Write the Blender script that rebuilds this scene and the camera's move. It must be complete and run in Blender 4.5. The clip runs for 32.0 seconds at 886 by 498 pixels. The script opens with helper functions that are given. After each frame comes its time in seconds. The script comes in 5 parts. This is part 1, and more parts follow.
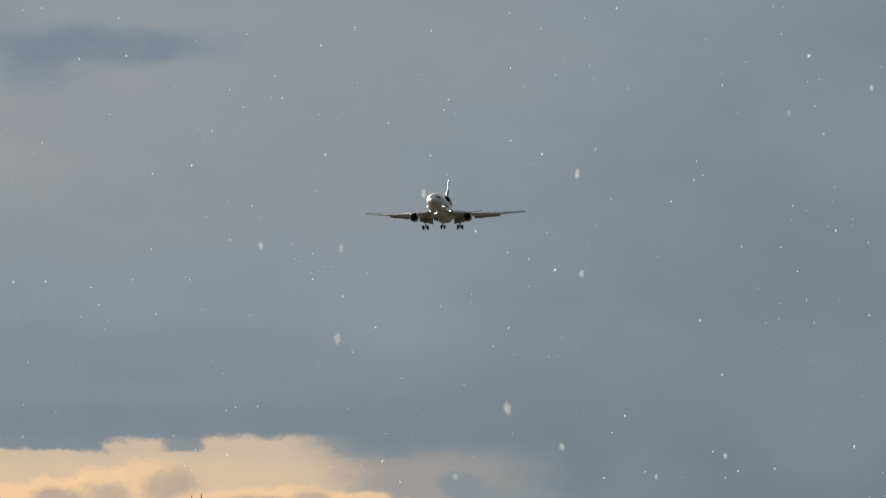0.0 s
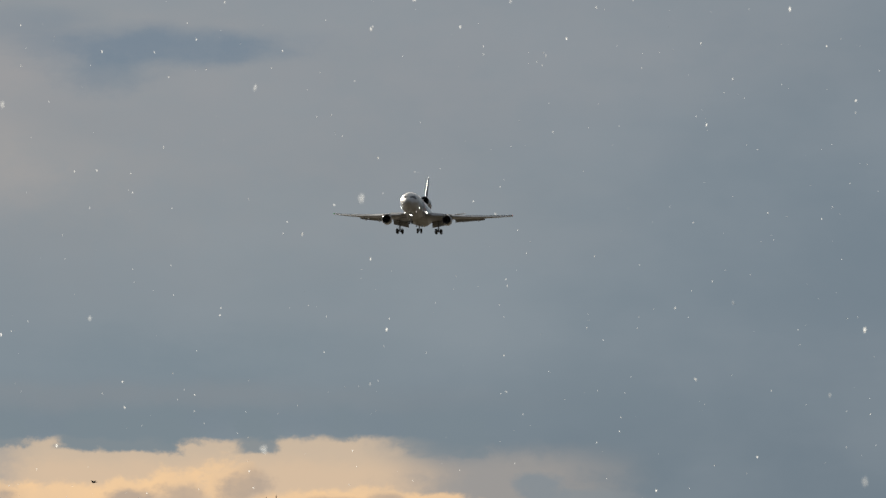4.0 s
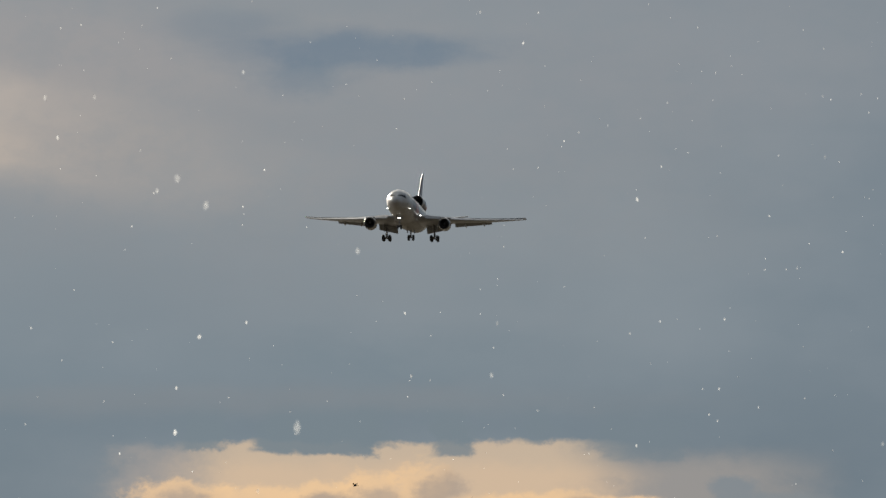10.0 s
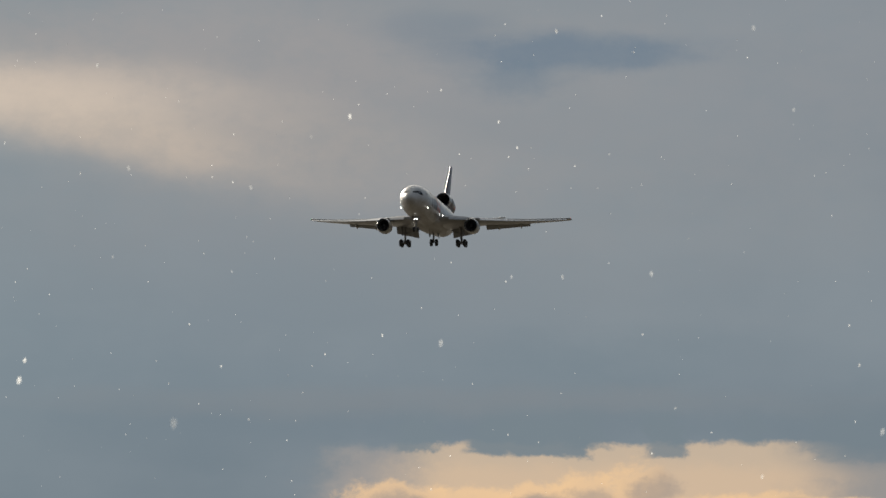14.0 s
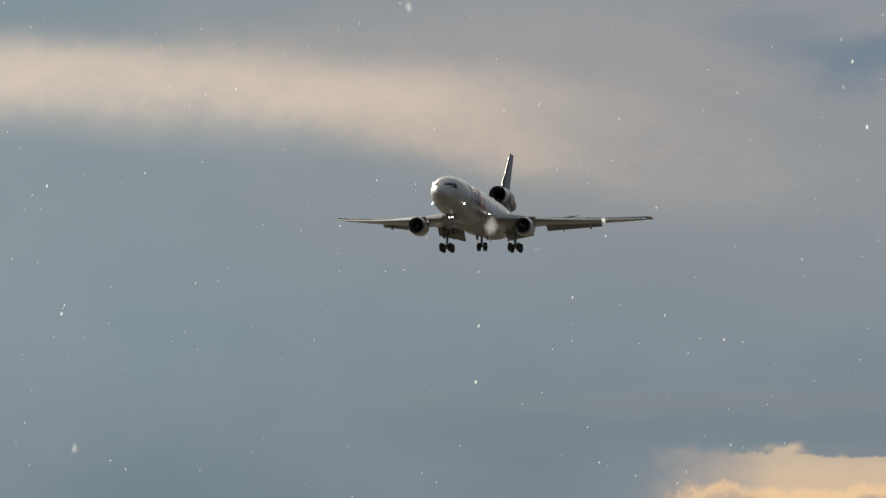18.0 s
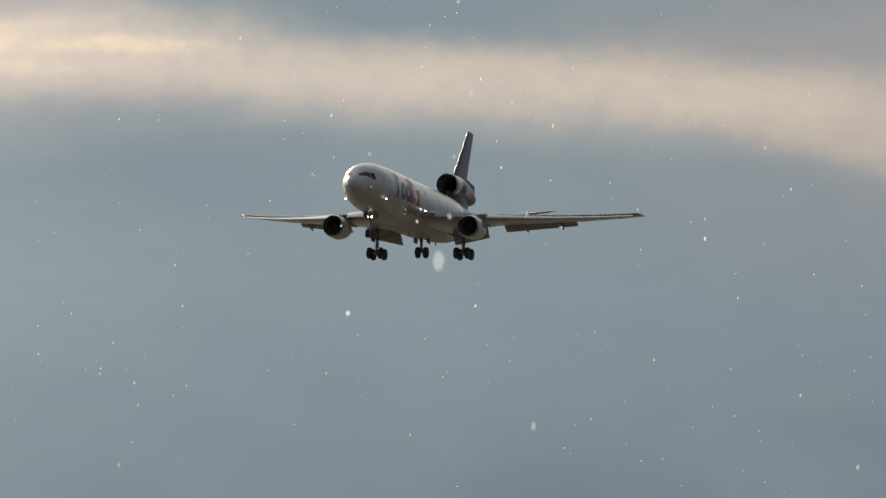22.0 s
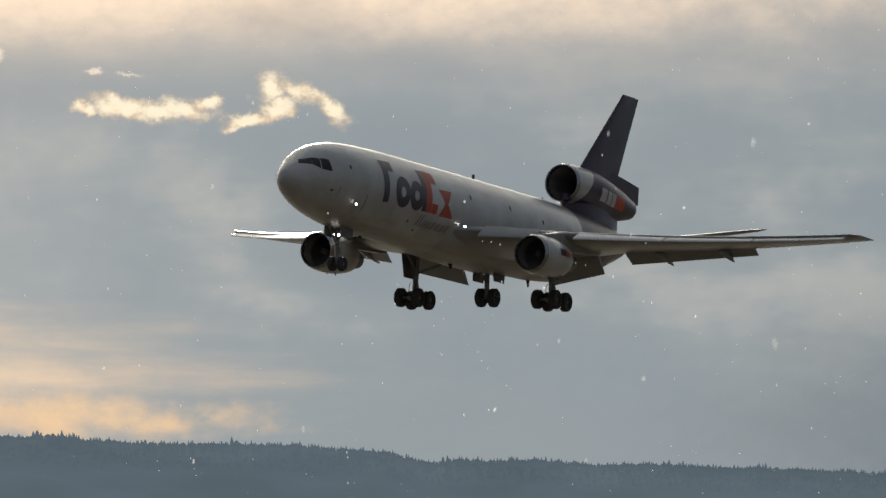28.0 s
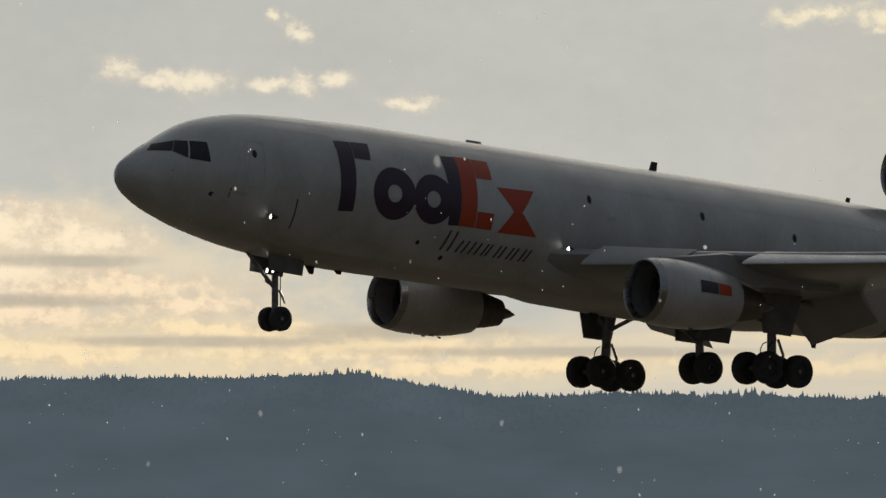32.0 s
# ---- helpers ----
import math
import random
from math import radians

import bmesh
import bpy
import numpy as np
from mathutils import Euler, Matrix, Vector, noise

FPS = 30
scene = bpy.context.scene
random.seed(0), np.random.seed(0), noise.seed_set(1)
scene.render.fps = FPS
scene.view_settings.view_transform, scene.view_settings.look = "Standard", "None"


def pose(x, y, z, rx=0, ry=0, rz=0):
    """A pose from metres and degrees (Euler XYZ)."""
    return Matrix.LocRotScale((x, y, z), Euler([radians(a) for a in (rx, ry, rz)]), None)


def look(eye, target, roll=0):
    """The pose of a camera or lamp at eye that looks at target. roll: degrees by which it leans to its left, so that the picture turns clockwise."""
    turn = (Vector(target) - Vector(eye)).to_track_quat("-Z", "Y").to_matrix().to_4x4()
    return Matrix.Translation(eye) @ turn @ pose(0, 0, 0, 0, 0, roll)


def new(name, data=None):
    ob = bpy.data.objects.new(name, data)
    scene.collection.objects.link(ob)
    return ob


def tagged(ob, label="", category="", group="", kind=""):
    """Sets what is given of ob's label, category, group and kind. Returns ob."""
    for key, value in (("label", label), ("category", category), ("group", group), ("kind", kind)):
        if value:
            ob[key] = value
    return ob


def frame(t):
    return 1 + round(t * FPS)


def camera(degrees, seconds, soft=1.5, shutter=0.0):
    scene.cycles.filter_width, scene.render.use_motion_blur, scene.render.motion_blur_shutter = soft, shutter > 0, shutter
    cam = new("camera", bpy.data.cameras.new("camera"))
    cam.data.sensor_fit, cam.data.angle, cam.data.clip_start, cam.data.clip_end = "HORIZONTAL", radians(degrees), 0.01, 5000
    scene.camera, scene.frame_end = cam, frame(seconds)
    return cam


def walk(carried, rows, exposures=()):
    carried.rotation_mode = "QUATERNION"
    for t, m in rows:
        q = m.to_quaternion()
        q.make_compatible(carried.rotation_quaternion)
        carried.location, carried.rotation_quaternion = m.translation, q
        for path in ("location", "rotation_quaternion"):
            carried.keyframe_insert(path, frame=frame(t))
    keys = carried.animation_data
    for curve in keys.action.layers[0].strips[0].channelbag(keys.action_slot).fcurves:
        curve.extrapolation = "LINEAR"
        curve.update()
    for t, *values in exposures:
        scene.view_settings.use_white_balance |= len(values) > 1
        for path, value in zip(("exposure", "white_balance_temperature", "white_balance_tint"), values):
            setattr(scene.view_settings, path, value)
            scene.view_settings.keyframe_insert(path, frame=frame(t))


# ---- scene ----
# ---- the camera and its pan ----
cam = camera(6.4526, 32.0, shutter=0.0)
EYE = (0.0, 0.0, 3.0)
LEAN = 0.153
# seconds, turn to the left and tilt upwards in degrees
PATH = [
    (0, 0.0000, 2.7892),
    (0.5, 0.0625, 2.7923),
    (1, 0.1290, 2.7927),
    (1.5, 0.1942, 2.7952),
    (2, 0.2702, 2.7973),
    (2.5, 0.3301, 2.7957),
    (3, 0.3997, 2.7959),
    (3.5, 0.4726, 2.7970),
    (4, 0.5453, 2.7991),
    (4.5, 0.6217, 2.8014),
    (5, 0.7019, 2.8039),
    (5.5, 0.7858, 2.8066),
    (6, 0.8949, 2.8063),
    (6.5, 1.0024, 2.8105),
    (7, 1.1262, 2.8096),
    (7.5, 1.2473, 2.8128),
    (8, 1.3706, 2.8092),
    (8.5, 1.5051, 2.8088),
    (9, 1.6538, 2.8144),
    (9.5, 1.8037, 2.8137),
    (10, 1.9709, 2.8181),
    (10.5, 2.1264, 2.8190),
    (11, 2.2979, 2.8203),
    (11.5, 2.4591, 2.8235),
    (12, 2.6300, 2.8223),
    (12.5, 2.8165, 2.8200),
    (13, 3.0196, 2.8210),
    (13.5, 3.2226, 2.8215),
    (14, 3.5275, 2.8247),
    (14.5, 3.8438, 2.8283),
    (15, 4.1723, 2.8322),
    (15.5, 4.5140, 2.8366),
    (16, 4.8475, 2.8293),
    (16.5, 5.1507, 2.8349),
    (17, 5.4334, 2.8337),
    (17.5, 5.6832, 2.8306),
    (18, 5.9538, 2.8291),
    (18.5, 6.2352, 2.8297),
    (19, 6.5012, 2.8317),
    (19.5, 6.8307, 2.8325),
    (20, 7.1800, 2.8383),
    (20.5, 7.5273, 2.8446),
    (21, 7.8869, 2.8470),
    (21.5, 8.3356, 2.8438),
    (22, 8.8542, 2.8427),
    (22.5, 9.4683, 2.8372),
    (23, 10.0712, 2.8339),
    (23.5, 10.7267, 2.8340),
    (24, 11.4746, 2.8267),
    (24.5, 12.3071, 2.8317),
    (25, 13.2144, 2.8311),
    (25.5, 14.2062, 2.8273),
    (26, 15.1883, 2.8120),
    (26.5, 16.2791, 2.7955),
    (27, 17.4956, 2.7794),
    (27.5, 18.8580, 2.7658),
    (28, 20.4437, 2.7519),
    (28.5, 22.2051, 2.7549),
    (29, 24.1471, 2.7548),
    (29.5, 26.3841, 2.7689),
    (30, 28.9415, 2.7681),
    (30.5, 31.7245, 2.7584),
    (31, 35.1014, 2.7709),
    (31.5, 39.1102, 2.7963),
    (32, 43.6640, 2.8168),
]
# the lens stops down as it turns towards the sun
STOPS = ((0, 0.32), (5, 0.28), (9, 0.22), (12, 0.2), (15, 0.21), (20, 0.25), (24, 0.21), (26, 0.1), (28, -0.05), (29, -0.19), (30, -0.4), (31, -0.5), (32, -0.5))
STOPS_BY_TURN = ((0.0, 0.3), (4.9, 0.25), (11.5, 0.12), (15.3, 0.05), (20.4, -0.08), (24.1, -0.22), (29.0, -0.4), (35.0, -0.5), (44.0, -0.5))
walk(cam, [(t, pose(*EYE, 90 + tilt, 0, turn) @ pose(0, 0, 0, 0, 0, LEAN)) for t, turn, tilt in PATH], STOPS)

# ---- light ----
SUN_AZ, SUN_EL = 24.2, 14.0      # degrees, to the left of +y and above the horizon


def sky_world():
    w = bpy.data.worlds.new("sky")
    scene.world = w
    w.use_nodes = True
    nt = w.node_tree
    nt.nodes.clear()
    N, L = nt.nodes.new, nt.links.new

    def math_node(op, a, b=None, c=None, clamp=False):
        n = N("ShaderNodeMath")
        n.operation, n.use_clamp = op, clamp
        for i, v in enumerate((a, b, c)):
            if v is None:
                continue
            if isinstance(v, (int, float)):
                n.inputs[i].default_value = v
            else:
                L(v, n.inputs[i])
        return n.outputs[0]

    def ramp(x, lo, hi, a=0.0, b=1.0):
        n = N("ShaderNodeMapRange")
        n.interpolation_type = "SMOOTHERSTEP"
        L(x, n.inputs[0])
        for i, v in enumerate((lo, hi, a, b)):
            n.inputs[i + 1].default_value = v
        return n.outputs[0]

    def mix(fac, a, b):
        n = N("ShaderNodeMix")
        n.data_type = "RGBA"
        if isinstance(fac, (int, float)):
            n.inputs[0].default_value = fac
        else:
            L(fac, n.inputs[0])
        for i, v in ((6, a), (7, b)):
            if isinstance(v, tuple):
                n.inputs[i].default_value = (*v, 1)
            else:
                L(v, n.inputs[i])
        return n.outputs[2]

    sky = N("ShaderNodeTexSky")
    sky.sky_type, sky.sun_disc = "NISHITA", False
    sky.sun_elevation, sky.sun_rotation = radians(SUN_EL), radians(-SUN_AZ)
    scale = N("ShaderNodeVectorMath")
    scale.operation = "SCALE"
    L(sky.outputs[0], scale.inputs[0])
    scale.inputs["Scale"].default_value = 0.1
    coord = N("ShaderNodeTexCoord")
    sep = N("ShaderNodeSeparateXYZ")
    L(coord.outputs["Generated"], sep.inputs[0])
    deg = 180 / math.pi
    az = math_node("MULTIPLY", math_node("ARCTAN2", math_node("MULTIPLY", sep.outputs[0], -1.0), sep.outputs[1]), deg)
    el = math_node("MULTIPLY", math_node("ARCSINE", sep.outputs[2]), deg)

    def field(scale_az, scale_el, detail, rough, seed):
        """Cloud noise over degrees, about -0.5 to 0.5."""
        vec = N("ShaderNodeCombineXYZ")
        L(math_node("MULTIPLY_ADD", az, scale_az, seed), vec.inputs[0])
        L(math_node("MULTIPLY_ADD", el, scale_el, seed * 0.37), vec.inputs[1])
        vec.inputs[2].default_value = seed * 1.7
        n = N("ShaderNodeTexNoise")
        n.inputs["Scale"].default_value, n.inputs["Detail"].default_value, n.inputs["Roughness"].default_value = 1.0, detail, rough
        L(vec.outputs[0], n.inputs["Vector"])
        return math_node("SUBTRACT", n.outputs[0], 0.5)

    broad = field(0.12, 0.5, 3, 0.5, 3.0)
    soft = field(0.35, 1.1, 4, 0.5, 11.0)
    wisp = field(0.9, 3.2, 5, 0.6, 23.0)
    puff = field(2.4, 3.6, 6, 0.6, 41.0)
    fray = field(6.0, 8.0, 6, 0.65, 71.0)
    streak = field(0.6, 4.6, 5, 0.55, 57.0)
    noises = {"broad": broad, "soft": soft, "wisp": wisp, "puff": puff, "streak": streak, "fray": fray}

    warp_az = math_node("MULTIPLY_ADD", field(1.3, 1.6, 4, 0.55, 101.0), 0.5, az)
    warp_el = math_node("MULTIPLY_ADD", field(1.7, 2.2, 5, 0.6, 131.0), 0.16, el)

    body = ramp(math_node("MULTIPLY_ADD", fray, 0.6, puff), -0.3, 0.22, 0.72, 1.0)

    def cloud(base, colour, a0, e0, ra, re, edge=0.5, rag=0.8, kind="wisp", strength=1.0, slope=0.0):
        """One cloud or glow over base: centre and radii in degrees, edge its softness, rag how torn, slope its rise in el per az."""
        u = math_node("MULTIPLY", math_node("SUBTRACT", warp_az if ra > 0.15 else az, a0), 1 / ra)
        e_line = math_node("SUBTRACT", warp_el if re > 0.07 else el, e0)
        if slope:
            e_line = math_node("MULTIPLY_ADD", math_node("SUBTRACT", az, a0), -slope, e_line)
        v = math_node("MULTIPLY", e_line, 1 / re)
        r = math_node("SQRT", math_node("MULTIPLY_ADD", u, u, math_node("MULTIPLY", v, v)))
        r = math_node("MULTIPLY_ADD", noises[kind], -2 * rag, r)
        m = math_node("MULTIPLY", ramp(r, 1 + edge, max(1 - edge, -0.5), 0.0, strength), body)
        return mix(m, base, at(colour, a0))

    fine_az = math_node("MULTIPLY_ADD", field(4.5, 4.5, 5, 0.62, 151.0), 0.34, az)
    fine_el = math_node("MULTIPLY_ADD", field(5.5, 5.5, 5, 0.62, 171.0), 0.2, el)
    curl = field(9.0, 11.0, 6, 0.68, 191.0)
    billow = field(3.5, 5.0, 5, 0.6, 211.0)

    def shreds(base, bright, shade, lumps, edge=0.45, rag=0.9, strength=0.95):
        """Torn backlit cumulus: lumps (az, el, radius az, radius el, slope) run together, bright at heart and tan where thin."""
        r = None
        for a0, e0, ra, re, slope in lumps:
            u = math_node("MULTIPLY", math_node("SUBTRACT", fine_az, a0), 1 / ra)
            e_line = math_node("SUBTRACT", fine_el, e0)
            if slope:
                e_line = math_node("MULTIPLY_ADD", math_node("SUBTRACT", fine_az, a0), -slope, e_line)
            v = math_node("MULTIPLY", e_line, 1 / re)
            q = math_node("SQRT", math_node("MULTIPLY_ADD", u, u, math_node("MULTIPLY", v, v)))
            r = q if r is None else math_node("SMOOTH_MIN", r, q, 0.25)
        a_mid = sum(v[0] for v in lumps) / len(lumps)
        torn = math_node("MULTIPLY_ADD", curl, -1.7 * rag, math_node("MULTIPLY_ADD", billow, -2.6 * rag, r))
        mask = ramp(torn, 1 + edge * 1.5, 1 - edge * 1.5, 0.0, strength)
        heart = math_node("MULTIPLY_ADD", curl, 0.8, math_node("MULTIPLY_ADD", fray, 0.9, math_node("MULTIPLY", torn, -0.35)))
        lit = mix(ramp(heart, -0.62, 0.02), at(shade, a_mid), at(bright, a_mid))
        return mix(mask, base, lit)

    edge_az = math_node("MULTIPLY_ADD", curl, 0.16, math_node("MULTIPLY_ADD", billow, 0.5, az))
    edge_el = math_node("MULTIPLY_ADD", curl, 0.07, math_node("MULTIPLY_ADD", billow, 0.16, el))

    def layer(base, colour, right, left, low, high, ends=0.05, under=0.02, over=0.02, strength=1.0):
        """A flat layer of cloud between two turns and two heights, in degrees, each edge with its own softness."""
        m = math_node("MULTIPLY", ramp(edge_az, right - ends, right + ends, 0.0, strength), ramp(edge_az, left + ends, left - ends))
        m = math_node("MULTIPLY", m, math_node("MULTIPLY", ramp(edge_el, low - under, low + under), ramp(edge_el, high + over, high - over)))
        return mix(m, base, at(colour, (right + left) / 2))

    def tone(r, g, b):
        """A colour as it shows on a screen, 0 to 255, to light."""
        return tuple((v / 255 / 12.92) if v < 10.3 else ((v / 255 + 0.055) / 1.055) ** 2.4 for v in (r, g, b))

    def at(colour, a0):
        """The light that gives the colour through the lens as it is set when turned to a0."""
        gain = 2 ** -float(np.interp(a0, [v[0] for v in STOPS_BY_TURN], [v[1] for v in STOPS_BY_TURN]))
        return tuple(v * gain for v in colour)

    # overcast, blue-grey to the north, warmer and paler towards the sun
    grey = mix(ramp(az, -4.0, 3.0), at(tone(115, 129, 140), 0), at(tone(131, 143, 151), 3))
    grey = mix(ramp(az, 4.0, 9.0), grey, at(tone(127, 142, 149), 9))
    grey = mix(ramp(az, 9.0, 20.0), grey, at(tone(152, 161, 165), 18))
    grey = mix(ramp(az, 20.0, 26.0), grey, at(tone(166, 169, 168), 25))
    grey = mix(ramp(az, 26.0, 33.0), grey, at(tone(184, 172, 154), 31))
    grey = mix(ramp(az, 32.0, 36.0), grey, at(tone(197, 184, 166), 35))
    grey = mix(ramp(az, 36.0, 43.0), grey, at(tone(207, 206, 197), 43))
    grey = mix(ramp(az, 52.0, 100.0), grey, tone(108, 114, 122))
    grey = mix(ramp(az, -70.0, -8.0, 1.0, 0.0), grey, tone(90, 96, 104))
    # the overcast that faces the low sun is paler
    facing = math_node("PINGPONG", math_node("ADD", az, 180.0 - SUN_AZ), 180.0)
    grey = mix(ramp(facing, 80.0, 5.0), grey, tone(112, 116, 120))
    grey = mix(ramp(broad, -0.3, 0.3, 0.0, 0.2), grey, tone(122, 132, 140))
    grey = mix(ramp(el, 6.0, 40.0, 0.0, 0.7), grey, mix(0.3, tone(110, 118, 126), scale.outputs[0]))
    grey = mix(ramp(el, 34.0, 62.0, 0.0, 0.8), grey, tone(128, 134, 140))
    grey = mix(ramp(el, 0.8, 2.6, 0.55, 0.0), grey, mix(ramp(az, 5.0, 20.0), at(tone(103, 118, 129), 0), grey))
    c = grey
    # mottled thin cloud, stronger towards the sun
    lump = field(0.6, 0.85, 4, 0.52, 307.0)
    mottle = math_node("MULTIPLY_ADD", wisp, 0.2, math_node("MULTIPLY_ADD", lump, 0.9, math_node("MULTIPLY", soft, 0.4)))
    sunward = math_node("MULTIPLY", math_node("MULTIPLY", ramp(az, 12.0, 21.0), ramp(az, 37.0, 31.0)), ramp(el, 1.4, 2.6))
    c = mix(math_node("MULTIPLY", ramp(mottle, -0.05, 0.25, 0.0, 0.62), sunward), c, at(tone(192, 187, 176), 27))
    c = mix(math_node("MULTIPLY", ramp(mottle, 0.0, -0.28, 0.0, 0.5), sunward), c, at(tone(132, 140, 146), 26))
    c = mix(ramp(mottle, -0.3, 0.3, 0.0, 0.12), c, tone(172, 174, 176))
    c = mix(ramp(fray, -0.3, 0.3, 0.0, 0.05), c, tone(116, 126, 134))
    # the blue-grey deck to the north with its gap and the lit bank under it
    c = cloud(c, tone(148, 149, 151), 3.8, 3.3, 3.2, 0.95, 0.95, 0.5, "soft", 0.6)
    c = cloud(c, tone(150, 152, 156), 1.0, 4.3, 3.0, 0.7, 0.9, 0.5, "soft", 0.5)
    c = cloud(c, tone(162, 158, 157), 5.6, 4.25, 2.4, 0.42, 0.95, 0.4, "soft", 0.7)
    c = cloud(c, tone(118, 133, 144), 5.2, 2.15, 3.2, 0.75, 0.95, 0.5, "soft", 0.3)
    c = cloud(c, tone(159, 166, 169), 13.6, 2.75, 2.2, 0.7, 0.95, 0.4, "soft", 0.42)
    c = cloud(c, tone(122, 130, 135), 15.9, 1.5, 1.8, 0.7, 0.95, 0.4, "soft", 0.8)
    # the dark patch high in it
    c = cloud(c, tone(115, 131, 146), 2.75, 4.27, 1.0, 0.14, 0.6, 0.7, "wisp", 0.6)
    c = cloud(c, tone(113, 130, 146), 2.5, 4.25, 0.75, 0.1, 0.6, 0.9, "puff", 0.55)
    c = cloud(c, tone(116, 132, 146), 2.98, 4.06, 0.36, 0.13, 0.7, 0.9, "puff", 0.6)
    c = cloud(c, tone(116, 132, 146), 3.55, 4.42, 0.5, 0.12, 0.8, 0.7, "wisp", 0.5)
    c = cloud(c, tone(117, 133, 143), 2.4, 2.02, 1.0, 0.22, 0.95, 0.8, "wisp", 0.45)
    c = cloud(c, tone(116, 130, 140), 2.5, 1.62, 3.6, 0.2, 0.8, 0.5, "wisp", 0.55)
    c = cloud(c, tone(156, 151, 148), 3.4, 1.72, 2.6, 0.1, 0.95, 0.6, "wisp", 0.2)
    c = layer(c, tone(174, 164, 155), -0.6, 4.2, 0.4, 1.3, 0.6, 0.1, 0.14, 0.6)
    c = layer(c, tone(172, 163, 156), 3.7, 4.3, 0.4, 1.38, 0.25, 0.1, 0.06, 0.5)
    c = layer(c, tone(206, 185, 161), 0.85, 3.75, 0.4, 1.41, 0.4, 0.1, 0.035, 0.92)
    c = layer(c, tone(218, 190, 160), 0.7, 3.7, 0.4, 1.24, 0.5, 0.1, 0.1, 0.6)
    # dark flat-bottomed scud over its top
    for right, left, low, much in ((3.57, 3.9, 1.345, 0.85), (2.45, 3.3, 1.32, 0.95), (2.34, 2.6, 1.365, 0.8), (1.76, 2.05, 1.31, 0.85), (1.16, 1.34, 1.385, 0.6), (0.2, 0.85, 1.3, 0.5)):
        c = layer(c, tone(122, 135, 143), right, left, low, 1.62, 0.09, 0.025, 0.14, much)
    for a0, e0, ra, re in ((3.9, 1.02, 0.3, 0.1), (3.35, 0.98, 0.4, 0.09), (2.8, 1.02, 0.22, 0.1), (2.5, 1.06, 0.26, 0.13), (2.1, 1.12, 0.22, 0.16), (1.55, 0.96, 0.4, 0.07), (1.15, 0.98, 0.4, 0.08), (0.6, 0.96, 0.3, 0.05)):
        c = cloud(c, tone(243, 204, 158), a0, e0, ra, re, 0.45, 0.9, "fray", 0.8)
    for a0, e0, ra, re in ((2.76, 0.97, 0.16, 0.07), (2.45, 1.0, 0.17, 0.09), (1.98, 1.08, 0.19, 0.12), (3.85, 0.97, 0.2, 0.08), (1.4, 0.94, 0.18, 0.05), (0.95, 0.97, 0.12, 0.05)):
        c = cloud(c, tone(172, 158, 146), a0, e0, ra, re, 0.6, 0.9, "fray", 0.85)
    c = cloud(c, tone(134, 142, 148), -0.16, 1.06, 0.17, 0.12, 0.45, 0.7, "fray", 0.9)
    c = cloud(c, tone(136, 143, 148), -0.5, 0.99, 0.35, 0.06, 0.6, 0.7, "fray", 0.8)
    # lit veil that climbs towards the sun
    c = cloud(c, tone(180, 170, 162), 5.5, 3.7, 2.0, 0.36, 1.0, 0.5, "soft", 0.6, 0.2)
    c = cloud(c, tone(198, 183, 168), 6.1, 3.72, 1.1, 0.2, 0.95, 0.6, "soft", 0.75, 0.26)
    c = cloud(c, tone(213, 195, 178), 8.0, 4.06, 1.9, 0.2, 1.0, 0.7, "soft", 0.75, 0.06)
    c = cloud(c, tone(206, 194, 179), 8.2, 3.98, 2.2, 0.3, 1.0, 0.5, "soft", 0.45, 0.06)
    c = cloud(c, tone(212, 196, 181), 11.0, 4.24, 2.3, 0.26, 1.0, 0.6, "soft", 0.8, 0.07)
    c = cloud(c, tone(204, 190, 178), 13.6, 4.25, 3.0, 0.5, 1.0, 0.5, "soft", 0.55, 0.03)
    c = cloud(c, tone(206, 192, 178), 23.0, 4.6, 6.5, 0.55, 1.0, 0.5, "soft", 0.6)
    c = cloud(c, tone(222, 206, 188), 13.2, 4.45, 2.6, 0.34, 0.95, 0.6, "soft", 0.8, 0.03)
    c = cloud(c, tone(144, 150, 157), 12.4, 4.6, 0.9, 0.09, 0.9, 0.7, "wisp", 0.5)
    c = cloud(c, tone(252, 230, 198), 14.0, 4.42, 1.6, 0.2, 0.8, 1.0, "wisp", 0.95, 0.05)
    c = cloud(c, tone(248, 224, 190), 11.2, 4.33, 0.5, 0.06, 0.8, 0.9, "puff", 0.6)
    c = cloud(c, tone(250, 226, 190), 12.4, 4.33, 0.45, 0.07, 0.8, 0.9, "puff", 0.6)
    c = cloud(c, tone(255, 234, 200), 14.2, 4.42, 1.1, 0.17, 0.8, 0.9, "puff", 0.85, -0.14)
    c = cloud(c, tone(255, 238, 204), 14.6, 4.62, 0.8, 0.14, 0.8, 0.9, "puff", 0.8)
    c = cloud(c, tone(160, 162, 166), 13.2, 4.52, 0.4, 0.1, 0.8, 0.9, "wisp", 0.7)
    c = cloud(c, tone(255, 230, 202), 22.4, 4.92, 4.6, 0.42, 0.95, 0.7, "puff", 0.9)
    c = cloud(c, tone(255, 242, 208), 26.2, 4.78, 2.2, 0.42, 0.8, 0.8, "wisp", 1.0)
    c = cloud(c, tone(146, 153, 157), 23.5, 3.85, 5.5, 0.45, 0.9, 0.6, "soft", 0.5)
    c = cloud(c, tone(124, 135, 144), 21.6, 4.45, 0.5, 0.16, 0.8, 0.8, "wisp", 0.6)
    # bright top of the veil beside the sun
    c = cloud(c, tone(252, 226, 198), 22.6, 4.84, 4.6, 0.4, 0.98, 0.6, "soft", 0.8)
